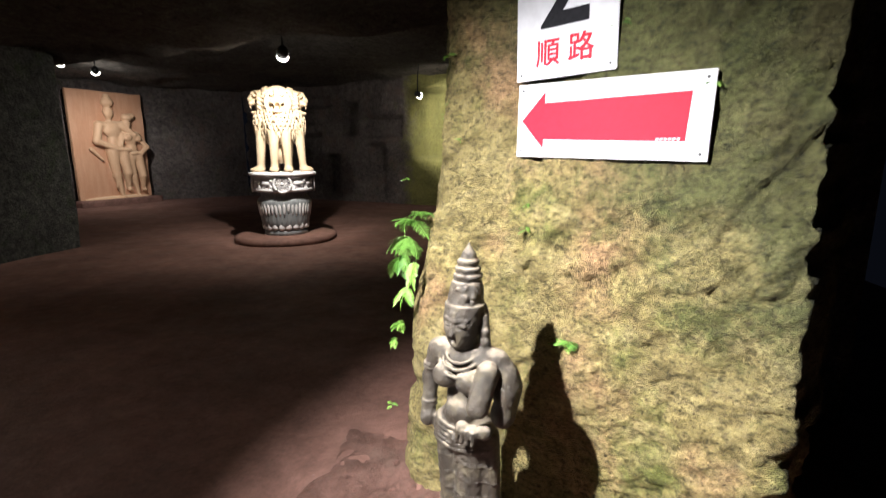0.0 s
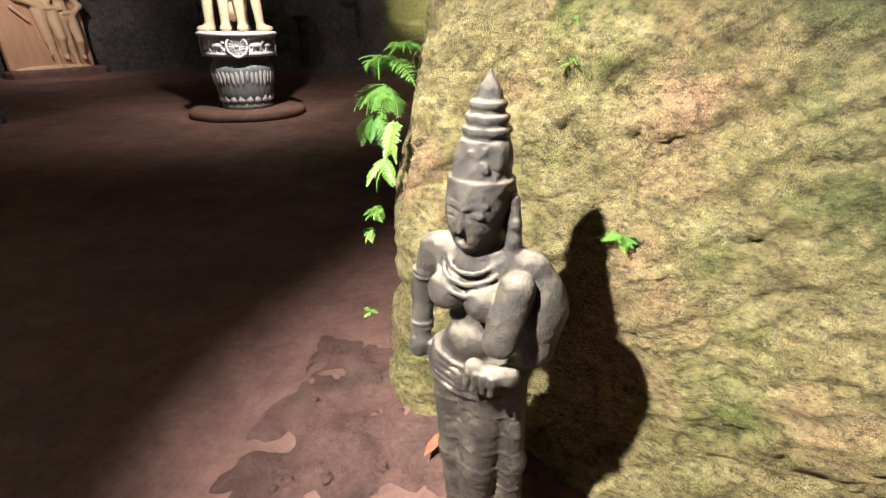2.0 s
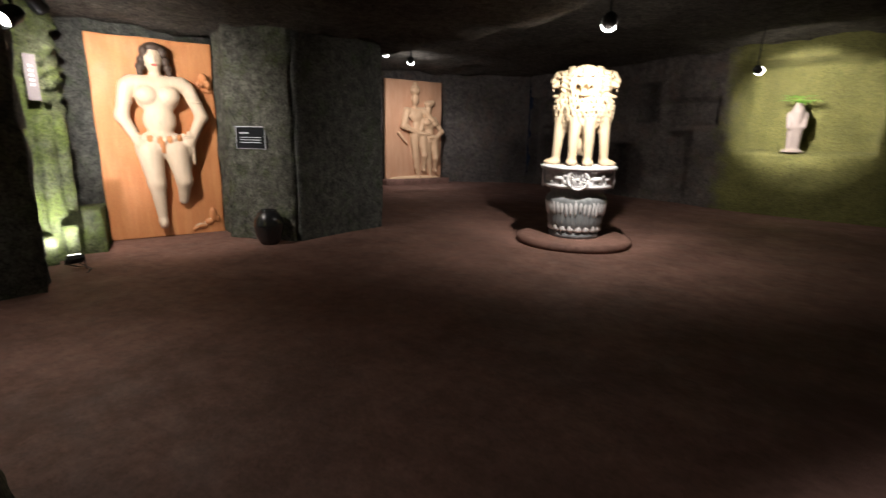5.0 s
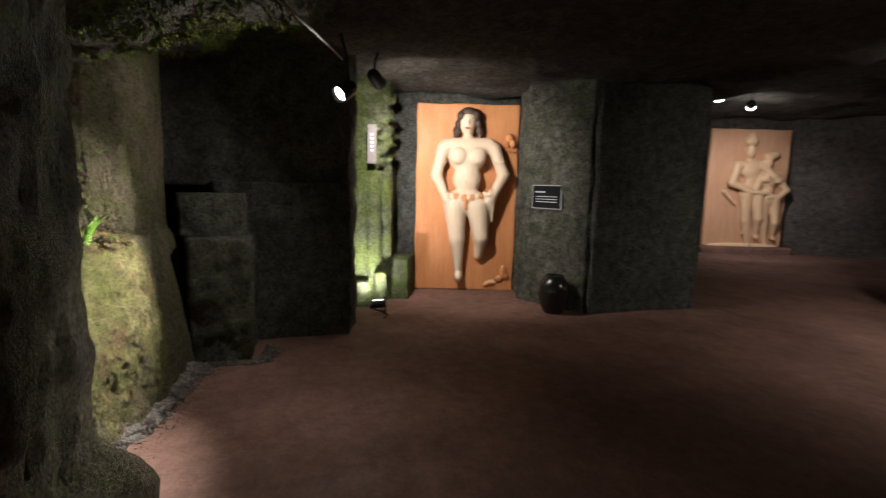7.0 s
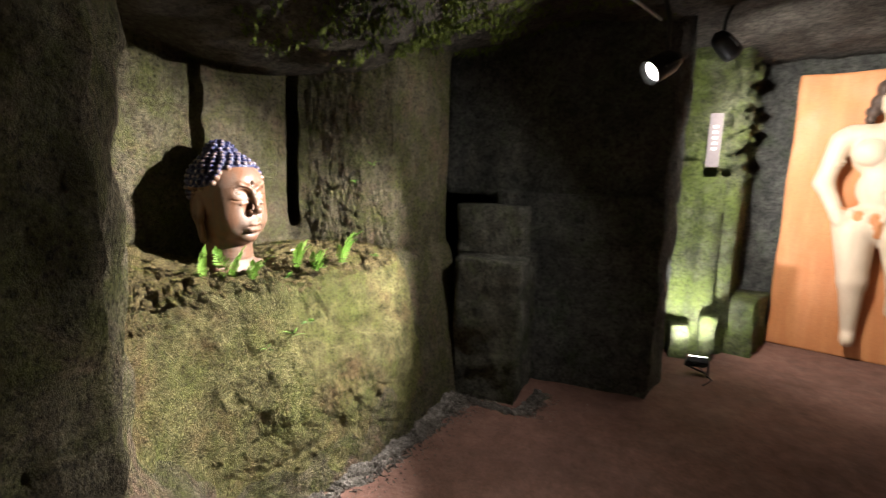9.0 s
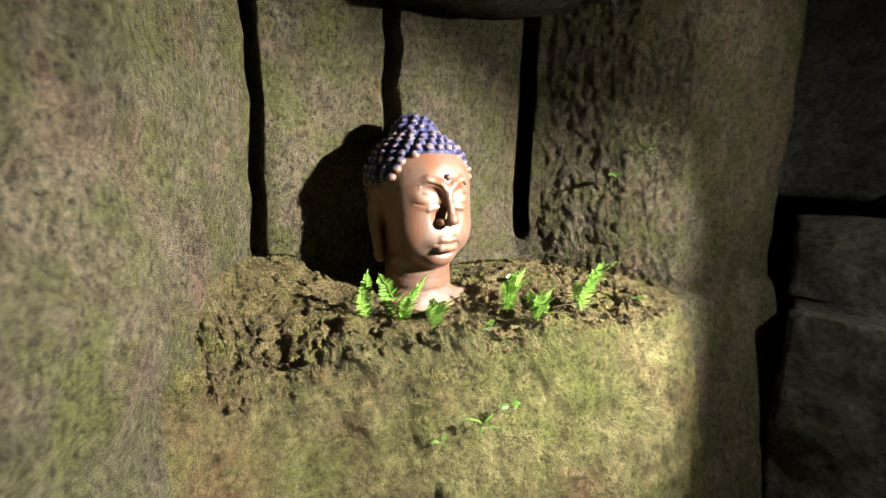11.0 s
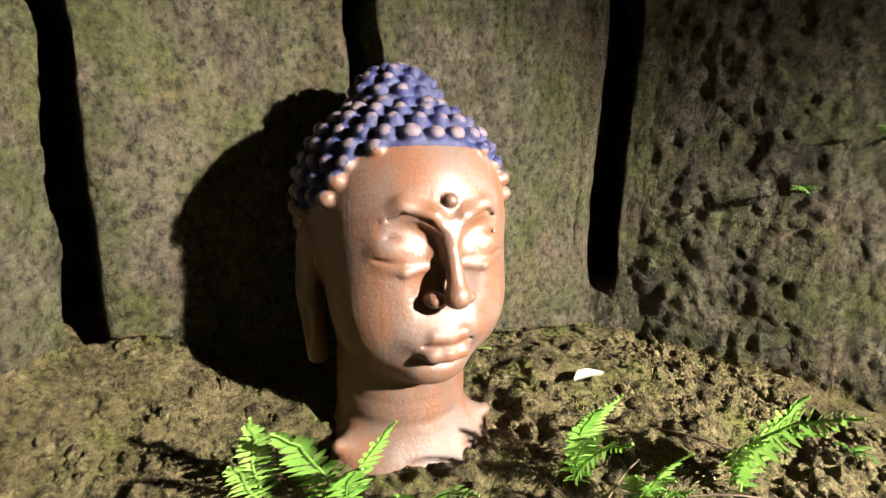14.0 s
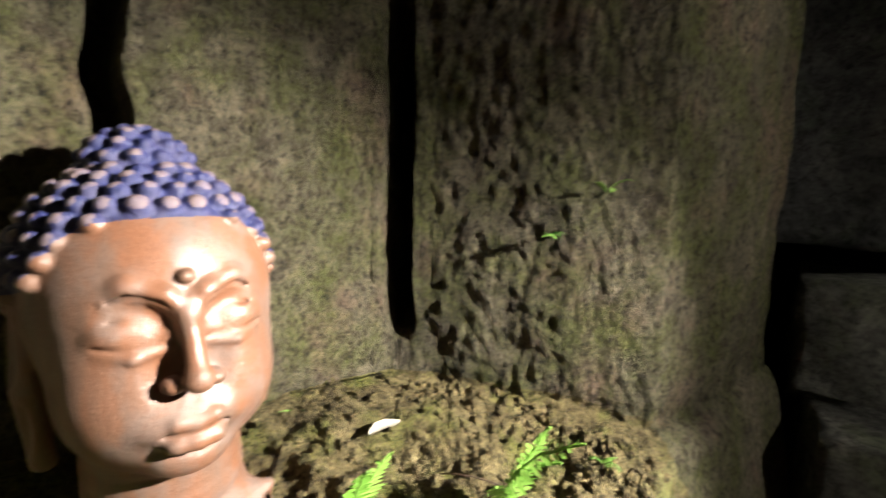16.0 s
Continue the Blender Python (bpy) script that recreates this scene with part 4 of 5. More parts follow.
    cover((0, -0.02, 0.445), (0.146, 0.165, 0.160), [radians(d) for d in range(-48, 76, 9)], 0.0165, lambda a, p: p.z > hairline(a) - 0.006 and not (p.z > 0.588 and abs(p.x) < 0.042 and -0.09 < p.y < 0.01))
    cover((0, -0.045, 0.600), (0.062, 0.066, 0.056), [radians(d) for d in range(-2, 95, 20)], 0.0145, lambda a, p: True)
    verts, faces = surface(F, lo, st)
    centre = verts[faces].mean(1)
    slots = [1 if z > hairline(math.atan2(x, y + 0.02)) - 0.006 and z > 0.22 and not (z < 0.44 and abs(x) > 0.118 and y > -0.06) else 0 for x, y, z in centre]
    proud = np.minimum(distance(centre.astype(np.float32), ball((0, -0.02, 0.445), (0.146, 0.165, 0.160))), distance(centre.astype(np.float32), ball((0, -0.045, 0.600), (0.062, 0.066, 0.056))))
    slots = [2 if s == 1 and p > 0.0135 + 0.007 * noise.noise(Vector(c) * 28) else s for s, p, c in zip(slots, proud, centre)]
    verts = place(verts, pose(-5.238, 1.03, 1.028, 0, 0, -5) @ Matrix.Diagonal((1.13, 1.05, 1.0, 1)))
    ob = mesh_object("head_statue", verts, faces, [HEAD_CLAY, HEAD_HAIR, HEAD_TIP], slots=slots)
    tagged(ob, "terracotta statue head with worn blue curls on mossy soil", "statue")


build_head()


def build_goddess():
    """Slim standing stone figure with a tall ringed crown; faces -y before it is turned."""
    lo, hi, st = (-0.19, -0.17, -0.01), (0.19, 0.14, 1.11), 0.0036
    P = field(lo, hi, st)

    def add(shapes, k):
        add_local(P, lo, st, shapes, k, F)

    def cut(shapes, k):
        cut_local(P, lo, st, shapes, k, F)

    # bowed head under a tall tapering crown
    F = union(P, [ball((-0.002, -0.024, 0.868), (0.049, 0.052, 0.064)), limb((0, 0.0, 0.86), (0, -0.005, 0.76), 0.034, 0.038), limb((0, -0.010, 0.900), (0, 0.0, 0.955), 0.053, 0.0455)], 0.02)
    add([ball((-0.004, -0.040, 0.826), (0.027, 0.026, 0.026)), limb((0, 0.0, 0.955), (0, 0.005, 1.0), 0.0445, 0.035), limb((0, 0.005, 1.0), (0, 0.010, 1.05), 0.034, 0.020), limb((0, 0.010, 1.05), (0, 0.012, 1.088), 0.017, 0.003)], 0.012)
    ring = np.sqrt(P[..., 0] ** 2 + (P[..., 1] - 0.006) ** 2)
    for z, r in ((0.998, 0.038), (1.018, 0.0335), (1.037, 0.028)):
        F = smin(F, np.sqrt((ring - r + 0.005) ** 2 + ((P[..., 2] - z) * 1.15) ** 2) - 0.0085, 0.003)
        F = -smin(-F, np.sqrt((ring - r - 0.003) ** 2 + (P[..., 2] - z + 0.0105) ** 2) - 0.0035, 0.003)
    # plain brow band with a fringe of hair below, leaf ornaments above
    ring = np.sqrt(P[..., 0] ** 2 + (P[..., 1] + 0.008) ** 2)
    F = smin(F, np.maximum(np.abs(ring - 0.050) - 0.0065, np.abs(P[..., 2] - 0.915) - 0.010), 0.004)
    add([limb((-0.032, -0.036, 0.938), (-0.004, -0.047, 0.968), 0.007, 0.005), limb((0.006, -0.047, 0.936), (0.020, -0.040, 0.972), 0.009, 0.005), limb((0.034, -0.030, 0.936), (0.036, -0.018, 0.972), 0.010, 0.006), ball((0.020, -0.046, 0.944), (0.012, 0.006, 0.009)), limb((-0.040, -0.020, 0.940), (-0.030, -0.018, 0.975), 0.008, 0.005)], 0.004)
    cut([limb((0.008, -0.050, 0.958), (0.030, -0.040, 0.962), 0.0022), limb((0.028, -0.046, 0.950), (0.040, -0.032, 0.940), 0.002)], 0.003)
    cut([limb((-0.040, -0.055, 0.899), (0.0, -0.078, 0.898), 0.0018), limb((0.0, -0.078, 0.898), (0.044, -0.052, 0.899), 0.0018), limb((0.004, -0.078, 0.890), (0.046, -0.05, 0.886), 0.0015)], 0.003)
    # lowered lids, nose and the broken mouth
    cut([ball((0.020, -0.074, 0.878), (0.017, 0.008, 0.007)), ball((-0.022, -0.073, 0.878), (0.016, 0.008, 0.007))], 0.008)
    add([ball((0.020, -0.063, 0.873), (0.015, 0.009, 0.008)), ball((-0.022, -0.062, 0.873), (0.014, 0.009, 0.008)), limb((-0.001, -0.070, 0.885), (-0.003, -0.079, 0.850), 0.0035, 0.0065), limb((0.006, -0.073, 0.886), (0.038, -0.058, 0.889), 0.003, 0.002), limb((-0.008, -0.073, 0.886), (-0.038, -0.058, 0.889), 0.003, 0.002)], 0.004)
    cut([limb((0.008, -0.074, 0.8685), (0.034, -0.062, 0.8695), 0.0016), limb((-0.010, -0.074, 0.8685), (-0.034, -0.062, 0.8695), 0.0016)], 0.003)
    cut([ball((-0.012, -0.070, 0.828), (0.013, 0.014, 0.010)), ball((-0.002, -0.072, 0.820), (0.010, 0.010, 0.006))], 0.003)
    # thick side lock and the hair behind
    add([limb((0.056, 0.0, 0.888), (0.064, -0.006, 0.800), 0.012, 0.015), ball((0.066, -0.010, 0.850), (0.010, 0.012, 0.012)), ball((0.067, -0.012, 0.822), (0.011, 0.012, 0.012)), limb((-0.052, 0.01, 0.885), (-0.056, 0.01, 0.81), 0.011, 0.013), ball((0, 0.045, 0.87), (0.045, 0.03, 0.06))], 0.008)
    # torso
    B = union(P, [ball((0, 0.0, 0.735), (0.086, 0.052, 0.058)), limb((-0.075, 0, 0.772), (0.080, 0, 0.770), 0.032), ball((0, 0.0, 0.64), (0.058, 0.045, 0.075)), ball((0.0, 0.0, 0.560), (0.086, 0.06, 0.055))], 0.035)
    B = union(P, [ball((0.036, -0.052, 0.715), (0.038, 0.035, 0.036)), ball((-0.038, -0.050, 0.718), (0.038, 0.035, 0.036)), ball((0, -0.038, 0.612), (0.045, 0.03, 0.038))], 0.012, B)
    for k in range(5):
        z = 0.572 - 0.014 * k
        r = np.sqrt((P[..., 0] / 1.32) ** 2 + (P[..., 1] * 1.0) ** 2)
        B = smin(B, np.sqrt((r - 0.062 - 0.002 * k) ** 2 + (P[..., 2] - z - 0.35 * np.maximum(P[..., 0] * 0.15, -P[..., 0] * 0.15) + 0.006) ** 2) - 0.0055, 0.004)
    for r0, z in ((0.050, 0.790), (0.060, 0.779), (0.069, 0.767)):
        r = np.sqrt(P[..., 0] ** 2 + (P[..., 1] + 0.012) ** 2)
        B = smin(B, np.sqrt((r - r0) ** 2 + (P[..., 2] - z - 0.5 * (P[..., 1] + 0.012)) ** 2) - 0.0042, 0.004)
    F = smin(F, B, 0.015)
    # arms: one hangs, one bends to the front with the forearm broken short
    F = union(P, [limb((-0.098, 0.005, 0.765), (-0.128, 0.012, 0.665), 0.030, 0.025), limb((-0.128, 0.012, 0.665), (-0.122, -0.015, 0.565), 0.024, 0.020), ball((-0.120, -0.02, 0.548), (0.022, 0.025, 0.026))], 0.015, F)
    for z in (0.715, 0.703, 0.600, 0.588):
        F = union(P, [ball((-0.118 if z > 0.65 else -0.124, 0.008 if z > 0.65 else -0.006, z), (0.031 if z > 0.65 else 0.026, 0.031 if z > 0.65 else 0.026, 0.006))], 0.004, F)
    add([limb((0.098, 0.0, 0.768), (0.128, 0.005, 0.700), 0.034, 0.036), ball((0.126, 0.004, 0.690), (0.036, 0.046, 0.080)), ball((0.118, -0.004, 0.620), (0.034, 0.034, 0.040))], 0.016)
    # the upper arm that hangs in front, broken off above the elbow
    add([limb((0.092, -0.048, 0.752), (0.080, -0.080, 0.665), 0.031, 0.031)], 0.006)
    cut([ball((0.080, -0.092, 0.628), (0.040, 0.040, 0.014)), limb((0.070, -0.122, 0.738), (0.094, -0.112, 0.730), 0.006)], 0.004)
    # what is left of the hand on the hip
    add([ball((0.040, -0.090, 0.600), (0.020, 0.018, 0.018)), ball((0.072, -0.086, 0.592), (0.026, 0.022, 0.020)), ball((0.098, -0.074, 0.596), (0.022, 0.020, 0.022))], 0.006)
    for k in range(4):
        add([limb((0.034 + 0.015 * k, -0.104, 0.598), (0.030 + 0.016 * k, -0.102, 0.564), 0.0075, 0.006)], 0.003)
    # legs and hanging drape
    F = union(P, [limb((-0.042, 0.0, 0.540), (-0.034, -0.01, 0.30), 0.054, 0.038), limb((-0.034, -0.01, 0.30), (-0.030, 0.005, 0.06), 0.037, 0.027), limb((0.036, -0.008, 0.540), (0.026, -0.028, 0.30), 0.055, 0.041), limb((0.026, -0.028, 0.30), (0.018, -0.006, 0.06), 0.040, 0.029)], 0.014, F)
    F = union(P, [limb((0.086, -0.012, 0.55), (0.088, 0.0, 0.20), 0.025, 0.030), ball((0.098, -0.004, 0.33), (0.026, 0.024, 0.03)), limb((0.0, -0.062, 0.54), (0.0, -0.05, 0.46), 0.012, 0.008)], 0.012, F)
    for k in range(9):
        z = 0.47 - 0.05 * k
        F = smin(F, np.maximum(F - 0.0018, np.abs(P[..., 2] - z + 0.12 * np.abs(P[..., 0] - 0.02)) - 0.0025), 0.003)
    F = union(P, [ball((-0.030, -0.045, 0.035), (0.030, 0.058, 0.024)), ball((0.022, -0.055, 0.035), (0.030, 0.058, 0.024)), ball((0.0, -0.005, 0.0), (0.125, 0.095, 0.030))], 0.012, F)
    F = carve(P, [ball((-0.005, -0.078, 0.672), (0.012, 0.016, 0.014)), limb((-0.06, -0.075, 0.645), (0.05, -0.08, 0.628), 0.006)], 0.008, F)
    grain = np.sin(P[..., 0] * 190 + np.sin(P[..., 2] * 60)) * np.sin(P[..., 1] * 170) * np.sin(P[..., 2] * 210)
    F = F + 0.0009 * grain
    F = np.maximum(F, -P[..., 2])
    verts, faces = surface(F, lo, st)
    ob = mesh_object("goddess_statue", place(verts, pose(-0.945, 2.285, 0.02, 0, 0, -26)), faces, STONE_STATUE)
    tagged(ob, "weathered dark stone goddess statue with a tall crown", "statue")


build_goddess()


# ---- lion statue on its pedestal ----
LION = pose(-4.22, 8.35, 0, 0, 0, 22)


def quarter(shapes):
    """The same shapes, a quarter turn further round the z axis."""
    out = []
    for s in shapes:
        p = np.array((-s[1][1], s[1][0], s[1][2]), np.float32)
        if s[0] == "e":
            out.append(("e", p, np.array((s[2][1], s[2][0], s[2][2]), np.float32)))
        else:
            out.append(("c", p, np.array((-s[2][1], s[2][0], s[2][2]), np.float32), s[3], s[4]))
    return out


def build_lions():
    lo, hi, st = (-0.58, -0.58, -0.01), (0.58, 0.58, 1.54), 0.0115
    P = field(lo, hi, st)
    rng = random.Random(8)
    body = [ball((0, -0.20, 0.76), (0.22, 0.20, 0.26)), ball((0, -0.20, 1.17), (0.20, 0.20, 0.22))] + mirrored([limb((0.10, -0.32, 0.66), (0.115, -0.36, 0.08), 0.088, 0.058), ball((0.118, -0.42, 0.045), (0.08, 0.12, 0.05))])
    face = [ball((0, -0.40, 1.20), (0.105, 0.09, 0.06)), ball((0, -0.40, 1.02), (0.085, 0.07, 0.035)), ball((0, -0.48, 1.235), (0.05, 0.03, 0.03)), limb((0, -0.40, 1.34), (0, -0.46, 1.25), 0.05, 0.04)] + mirrored([ball((0.08, -0.385, 1.30), (0.045, 0.035, 0.03)), ball((0.065, -0.45, 1.17), (0.05, 0.04, 0.035)), ball((0.19, -0.19, 1.36), (0.05, 0.035, 0.06)), limb((0.04, -0.36, 1.365), (0.13, -0.33, 1.345), 0.03, 0.02)])
    mouth = [ball((0, -0.45, 1.095), (0.075, 0.10, 0.036))] + mirrored([ball((0.08, -0.425, 1.30), (0.022, 0.014, 0.015))])
    teeth = mirrored([limb((0.045, -0.465, 1.135), (0.045, -0.455, 1.09), 0.014, 0.008)])
    tufts = []
    for row in range(6):
        for k in range(9):
            a = (k - 4) * 0.30 + (row % 2) * 0.15 + rng.uniform(-0.05, 0.05)
            z = 0.60 + row * 0.075 + rng.uniform(-0.015, 0.015)
            r = 0.22 + 0.045 * math.sin(row / 5 * 3)
            tufts.append(limb((math.sin(a) * r, -0.16 - math.cos(a) * r, z + 0.05), (math.sin(a) * r * 1.04, -0.18 - math.cos(a) * r, z - 0.035), 0.034, 0.007))
    for rr, n, y in ((0.215, 15, -0.26), (0.27, 19, -0.17)):
        for k in range(n):
            a = (k - (n - 1) / 2) * 4.4 / (n - 1)
            tufts.append(limb((math.sin(a) * (rr - 0.02), y - 0.05, 1.17 + math.cos(a) * (rr - 0.02)), (math.sin(a + 0.1) * (rr + 0.03), y, 1.15 + math.cos(a + 0.1) * (rr + 0.035)), 0.038, 0.016))
    F = distance(P, limb((0, 0, 0.35), (0, 0, 1.2), 0.20, 0.22))
    groups = [body, face, mouth, teeth, tufts]
    for _ in range(4):
        add_local(P, lo, st, groups[0], 0.06, F)
        add_local(P, lo, st, groups[1], 0.02, F)
        cut_local(P, lo, st, groups[2], 0.012, F)
        add_local(P, lo, st, groups[3], 0.006, F)
        add_local(P, lo, st, groups[4], 0.010, F)
        groups = [quarter(g) for g in groups]
    F = np.maximum(F, -P[..., 2])
    verts, faces = surface(F, lo, st)
    ob = mesh_object("lion_statue", place(verts, LION @ pose(0, 0, 1.058) @ Matrix.Scale(0.87, 4)), faces, LION_STONE)
    tagged(ob, "cream stone statue of seated lions back to back", "statue")


build_lions()


def build_pedestal():
    p = empty("lion_pedestal", LION, "grey and white lotus pedestal on a round plinth", "pedestal")
    mesh_object("plinth", *revolve([(0.01, -0.01), (0.76, -0.01), (0.78, 0.03), (0.77, 0.085), (0.70, 0.10), (0.01, 0.10)], 56), plinth_mat(), p, "dark round floor plinth")
    mesh_object("foot", *revolve([(0.01, 0.09), (0.33, 0.09), (0.335, 0.15), (0.31, 0.19), (0.01, 0.19)], 40), PEDESTAL_GREY, p)
    mesh_object("bell", *revolve([(0.01, 0.17), (0.31, 0.17), (0.345, 0.24), (0.365, 0.33), (0.37, 0.42), (0.385, 0.52), (0.405, 0.60), (0.39, 0.655), (0.35, 0.69), (0.355, 0.75), (0.37, 0.79), (0.01, 0.79)], 96, lambda a, z: 1 + 0.022 * abs(math.sin(a * 16)) * (1 if 0.18 < z < 0.62 else 0)), PEDESTAL_GREY, p)
    mesh_object("abacus", *revolve([(0.01, 0.77), (0.43, 0.77), (0.455, 0.79), (0.455, 0.815), (0.435, 0.83), (0.435, 0.985), (0.45, 1.0), (0.50, 1.015), (0.505, 1.055), (0.48, 1.065), (0.01, 1.065)], 64), PEDESTAL_WHITE, p)
    rng = random.Random(2)
    for k in range(40):
        a = 2 * math.pi * k / 40
        h = rng.uniform(0.13, 0.21)
        v, f = revolve([(0.002, -h), (0.016, -h * 0.75), (0.026, -h * 0.3), (0.024, 0.0), (0.012, 0.025), (0.002, 0.03)], 8)
        m = pose(0, 0, 0, 0, 0, math.degrees(a)) @ pose(0.392, 0, 0.60 - rng.uniform(0, 0.02), 0, 4, 0)
        mesh_object("petal", place([(x * 0.7, y, z) for x, y, z in v], m), f, PEDESTAL_WHITE, p)
    for k in range(20):
        a = 2 * math.pi * (k + 0.5) / 20
        v, f = revolve([(0.002, 0.075), (0.03, 0.04), (0.052, 0.0), (0.045, -0.03), (0.01, -0.04)], 8)
        mesh_object("petal", place([(x * 0.5, y, z) for x, y, z in v], pose(0, 0, 0, 0, 0, math.degrees(a)) @ pose(0.335, 0, 0.225, 0, 10, 0)), f, PEDESTAL_WHITE, p)
    for side in range(4):
        m = pose(0, 0, 0, 0, 0, 90 * side) @ pose(0, -0.445, 0.895, 90, 0, 0)
        ring = [(0.125 * math.cos(2 * math.pi * i / 32), 0.125 * math.sin(2 * math.pi * i / 32), 0.012) for i in range(33)]
        v, f = tube(ring, 0.016, 8)
        wheel = mesh_object("wheel", place(v, m), f, PEDESTAL_WHITE, p)
        v, f = revolve([(0.001, 0.035), (0.025, 0.03), (0.03, 0.0), (0.001, -0.01)], 12)
        mesh_object("hub", place(v, m), f, PEDESTAL_WHITE, wheel)
        for i in range(16):
            a = 2 * math.pi * i / 16
            v, f = tube([(0.02 * math.cos(a), 0.02 * math.sin(a), 0.015), (0.12 * math.cos(a), 0.12 * math.sin(a), 0.012)], 0.006, 5)
            mesh_object("spoke", place(v, m), f, PEDESTAL_WHITE, wheel)
        for s in (-1, 1):
            lo, st = (-0.13, -0.09, -0.04), 0.012
            P = field(lo, (0.13, 0.10, 0.06), st)
            F = union(P, [ball((0, 0.01, 0), (0.075, 0.035, 0.03)), ball((0.085, 0.045, 0.0), (0.032, 0.028, 0.025)), limb((-0.05, 0, 0), (-0.065, -0.07, 0), 0.014, 0.01), limb((-0.02, 0, 0), (-0.02, -0.075, 0), 0.013, 0.01), limb((0.045, 0, 0), (0.05, -0.075, 0), 0.014, 0.01), limb((0.06, 0, 0), (0.09, -0.06, 0), 0.012, 0.009), limb((-0.075, 0.02, 0), (-0.105, -0.02, 0), 0.008, 0.006)], 0.02)
            v, f = surface(F, lo, st)
            mm = pose(0, 0, 0, 0, 0, 90 * side + 32 * s) @ pose(0, -0.44, 0.895, 90, 0, 0)
            mesh_object("animal_relief", place(v, mm), f, PEDESTAL_WHITE, p)


def plinth_mat():
    return EARTH


build_pedestal()


# ---- reliefs ----
def relief(name, shapes, k, size, thick, m, mats, label, st, ornaments=(), cuts=(), paint=()):
    """A slab with a figure that rises from it, in one mesh; x to the right, z up, the face towards -y."""
    w, h = size
    lo, hi = (-w / 2 - 0.03, -0.36, -0.03), (w / 2 + 0.03, thick + 0.03, h + 0.03)
    P = field(lo, hi, st)
    q = np.abs(P - np.array((0, thick / 2, h / 2), np.float32)) - np.array((w / 2 - 0.012, thick / 2 - 0.012, h / 2 - 0.012), np.float32)
    slab = np.sqrt((np.maximum(q, 0) ** 2).sum(-1)) + np.minimum(q.max(-1), 0) - 0.012
    slab = slab + 0.006 * np.sin(P[..., 0] * 9 + 2) * np.sin(P[..., 2] * 7)
    G = add_local(P, lo, st, shapes, k, np.full(slab.shape, 1.0, np.float32))
    add_local(P, lo, st, ornaments, 0.010, G)
    cut_local(P, lo, st, cuts, 0.006, G)
    F = smin(slab, G, 0.012)
    verts, faces = surface(F, lo, st)
    mid = verts[faces].mean(1)
    g = np.full(len(mid), 9.0, np.float32)
    g = union(mid.astype(np.float32), list(shapes) + list(ornaments), k)
    slots = (g < 0.012).astype(int) * (mid[:, 1] < -0.004)
    for slot, shape in paint:
        slots[(distance(mid.astype(np.float32), shape) < 0.008) & (mid[:, 1] < -0.004)] = slot
    ob = mesh_object(name, place(verts, m), faces, mats, slots=slots)
    return tagged(ob, label, "relief")


def standing(x, lean, s, arms):
    """A plain standing figure in relief, feet at z 0, about 2.1 tall times s."""
    def v(a, b, c):
        return ((x + lean * c / 2 + a) * 1.0, b, c) if s == 1 else (x + (lean * c / 2 + a) * s, b, c * s)

    out = [ball(v(0, -0.10, 1.98), (0.105 * s, 0.11, 0.14 * s)), limb(v(0, -0.06, 1.88), v(0, -0.05, 1.74), 0.055 * s), limb(v(-0.22, -0.06, 1.68), v(0.22, -0.06, 1.70), 0.085 * s),
           ball(v(0, -0.08, 1.58), (0.20 * s, 0.12, 0.17 * s)), ball(v(0, -0.07, 1.34), (0.14 * s, 0.10, 0.18 * s)), ball(v(0, -0.08, 1.12), (0.23 * s, 0.12, 0.16 * s)),
           limb(v(-0.12, -0.08, 1.06), v(-0.13, -0.08, 0.55), 0.125 * s, 0.09 * s), limb(v(-0.13, -0.08, 0.55), v(-0.10, -0.06, 0.04), 0.085 * s, 0.05 * s),
           limb(v(0.12, -0.09, 1.06), v(0.10, -0.14, 0.60), 0.125 * s, 0.09 * s), limb(v(0.10, -0.14, 0.60), v(0.09, -0.04, 0.24), 0.085 * s, 0.05 * s),
           ball(v(-0.11, -0.10, 0.02), (0.055 * s, 0.10, 0.04 * s)), ball(v(0.09, -0.07, 0.20), (0.05 * s, 0.08, 0.05 * s))]
    for a in arms:
        out += [limb(v(*p), v(*q), ra * s, rb * s) for p, q, ra, rb in a]
    return out


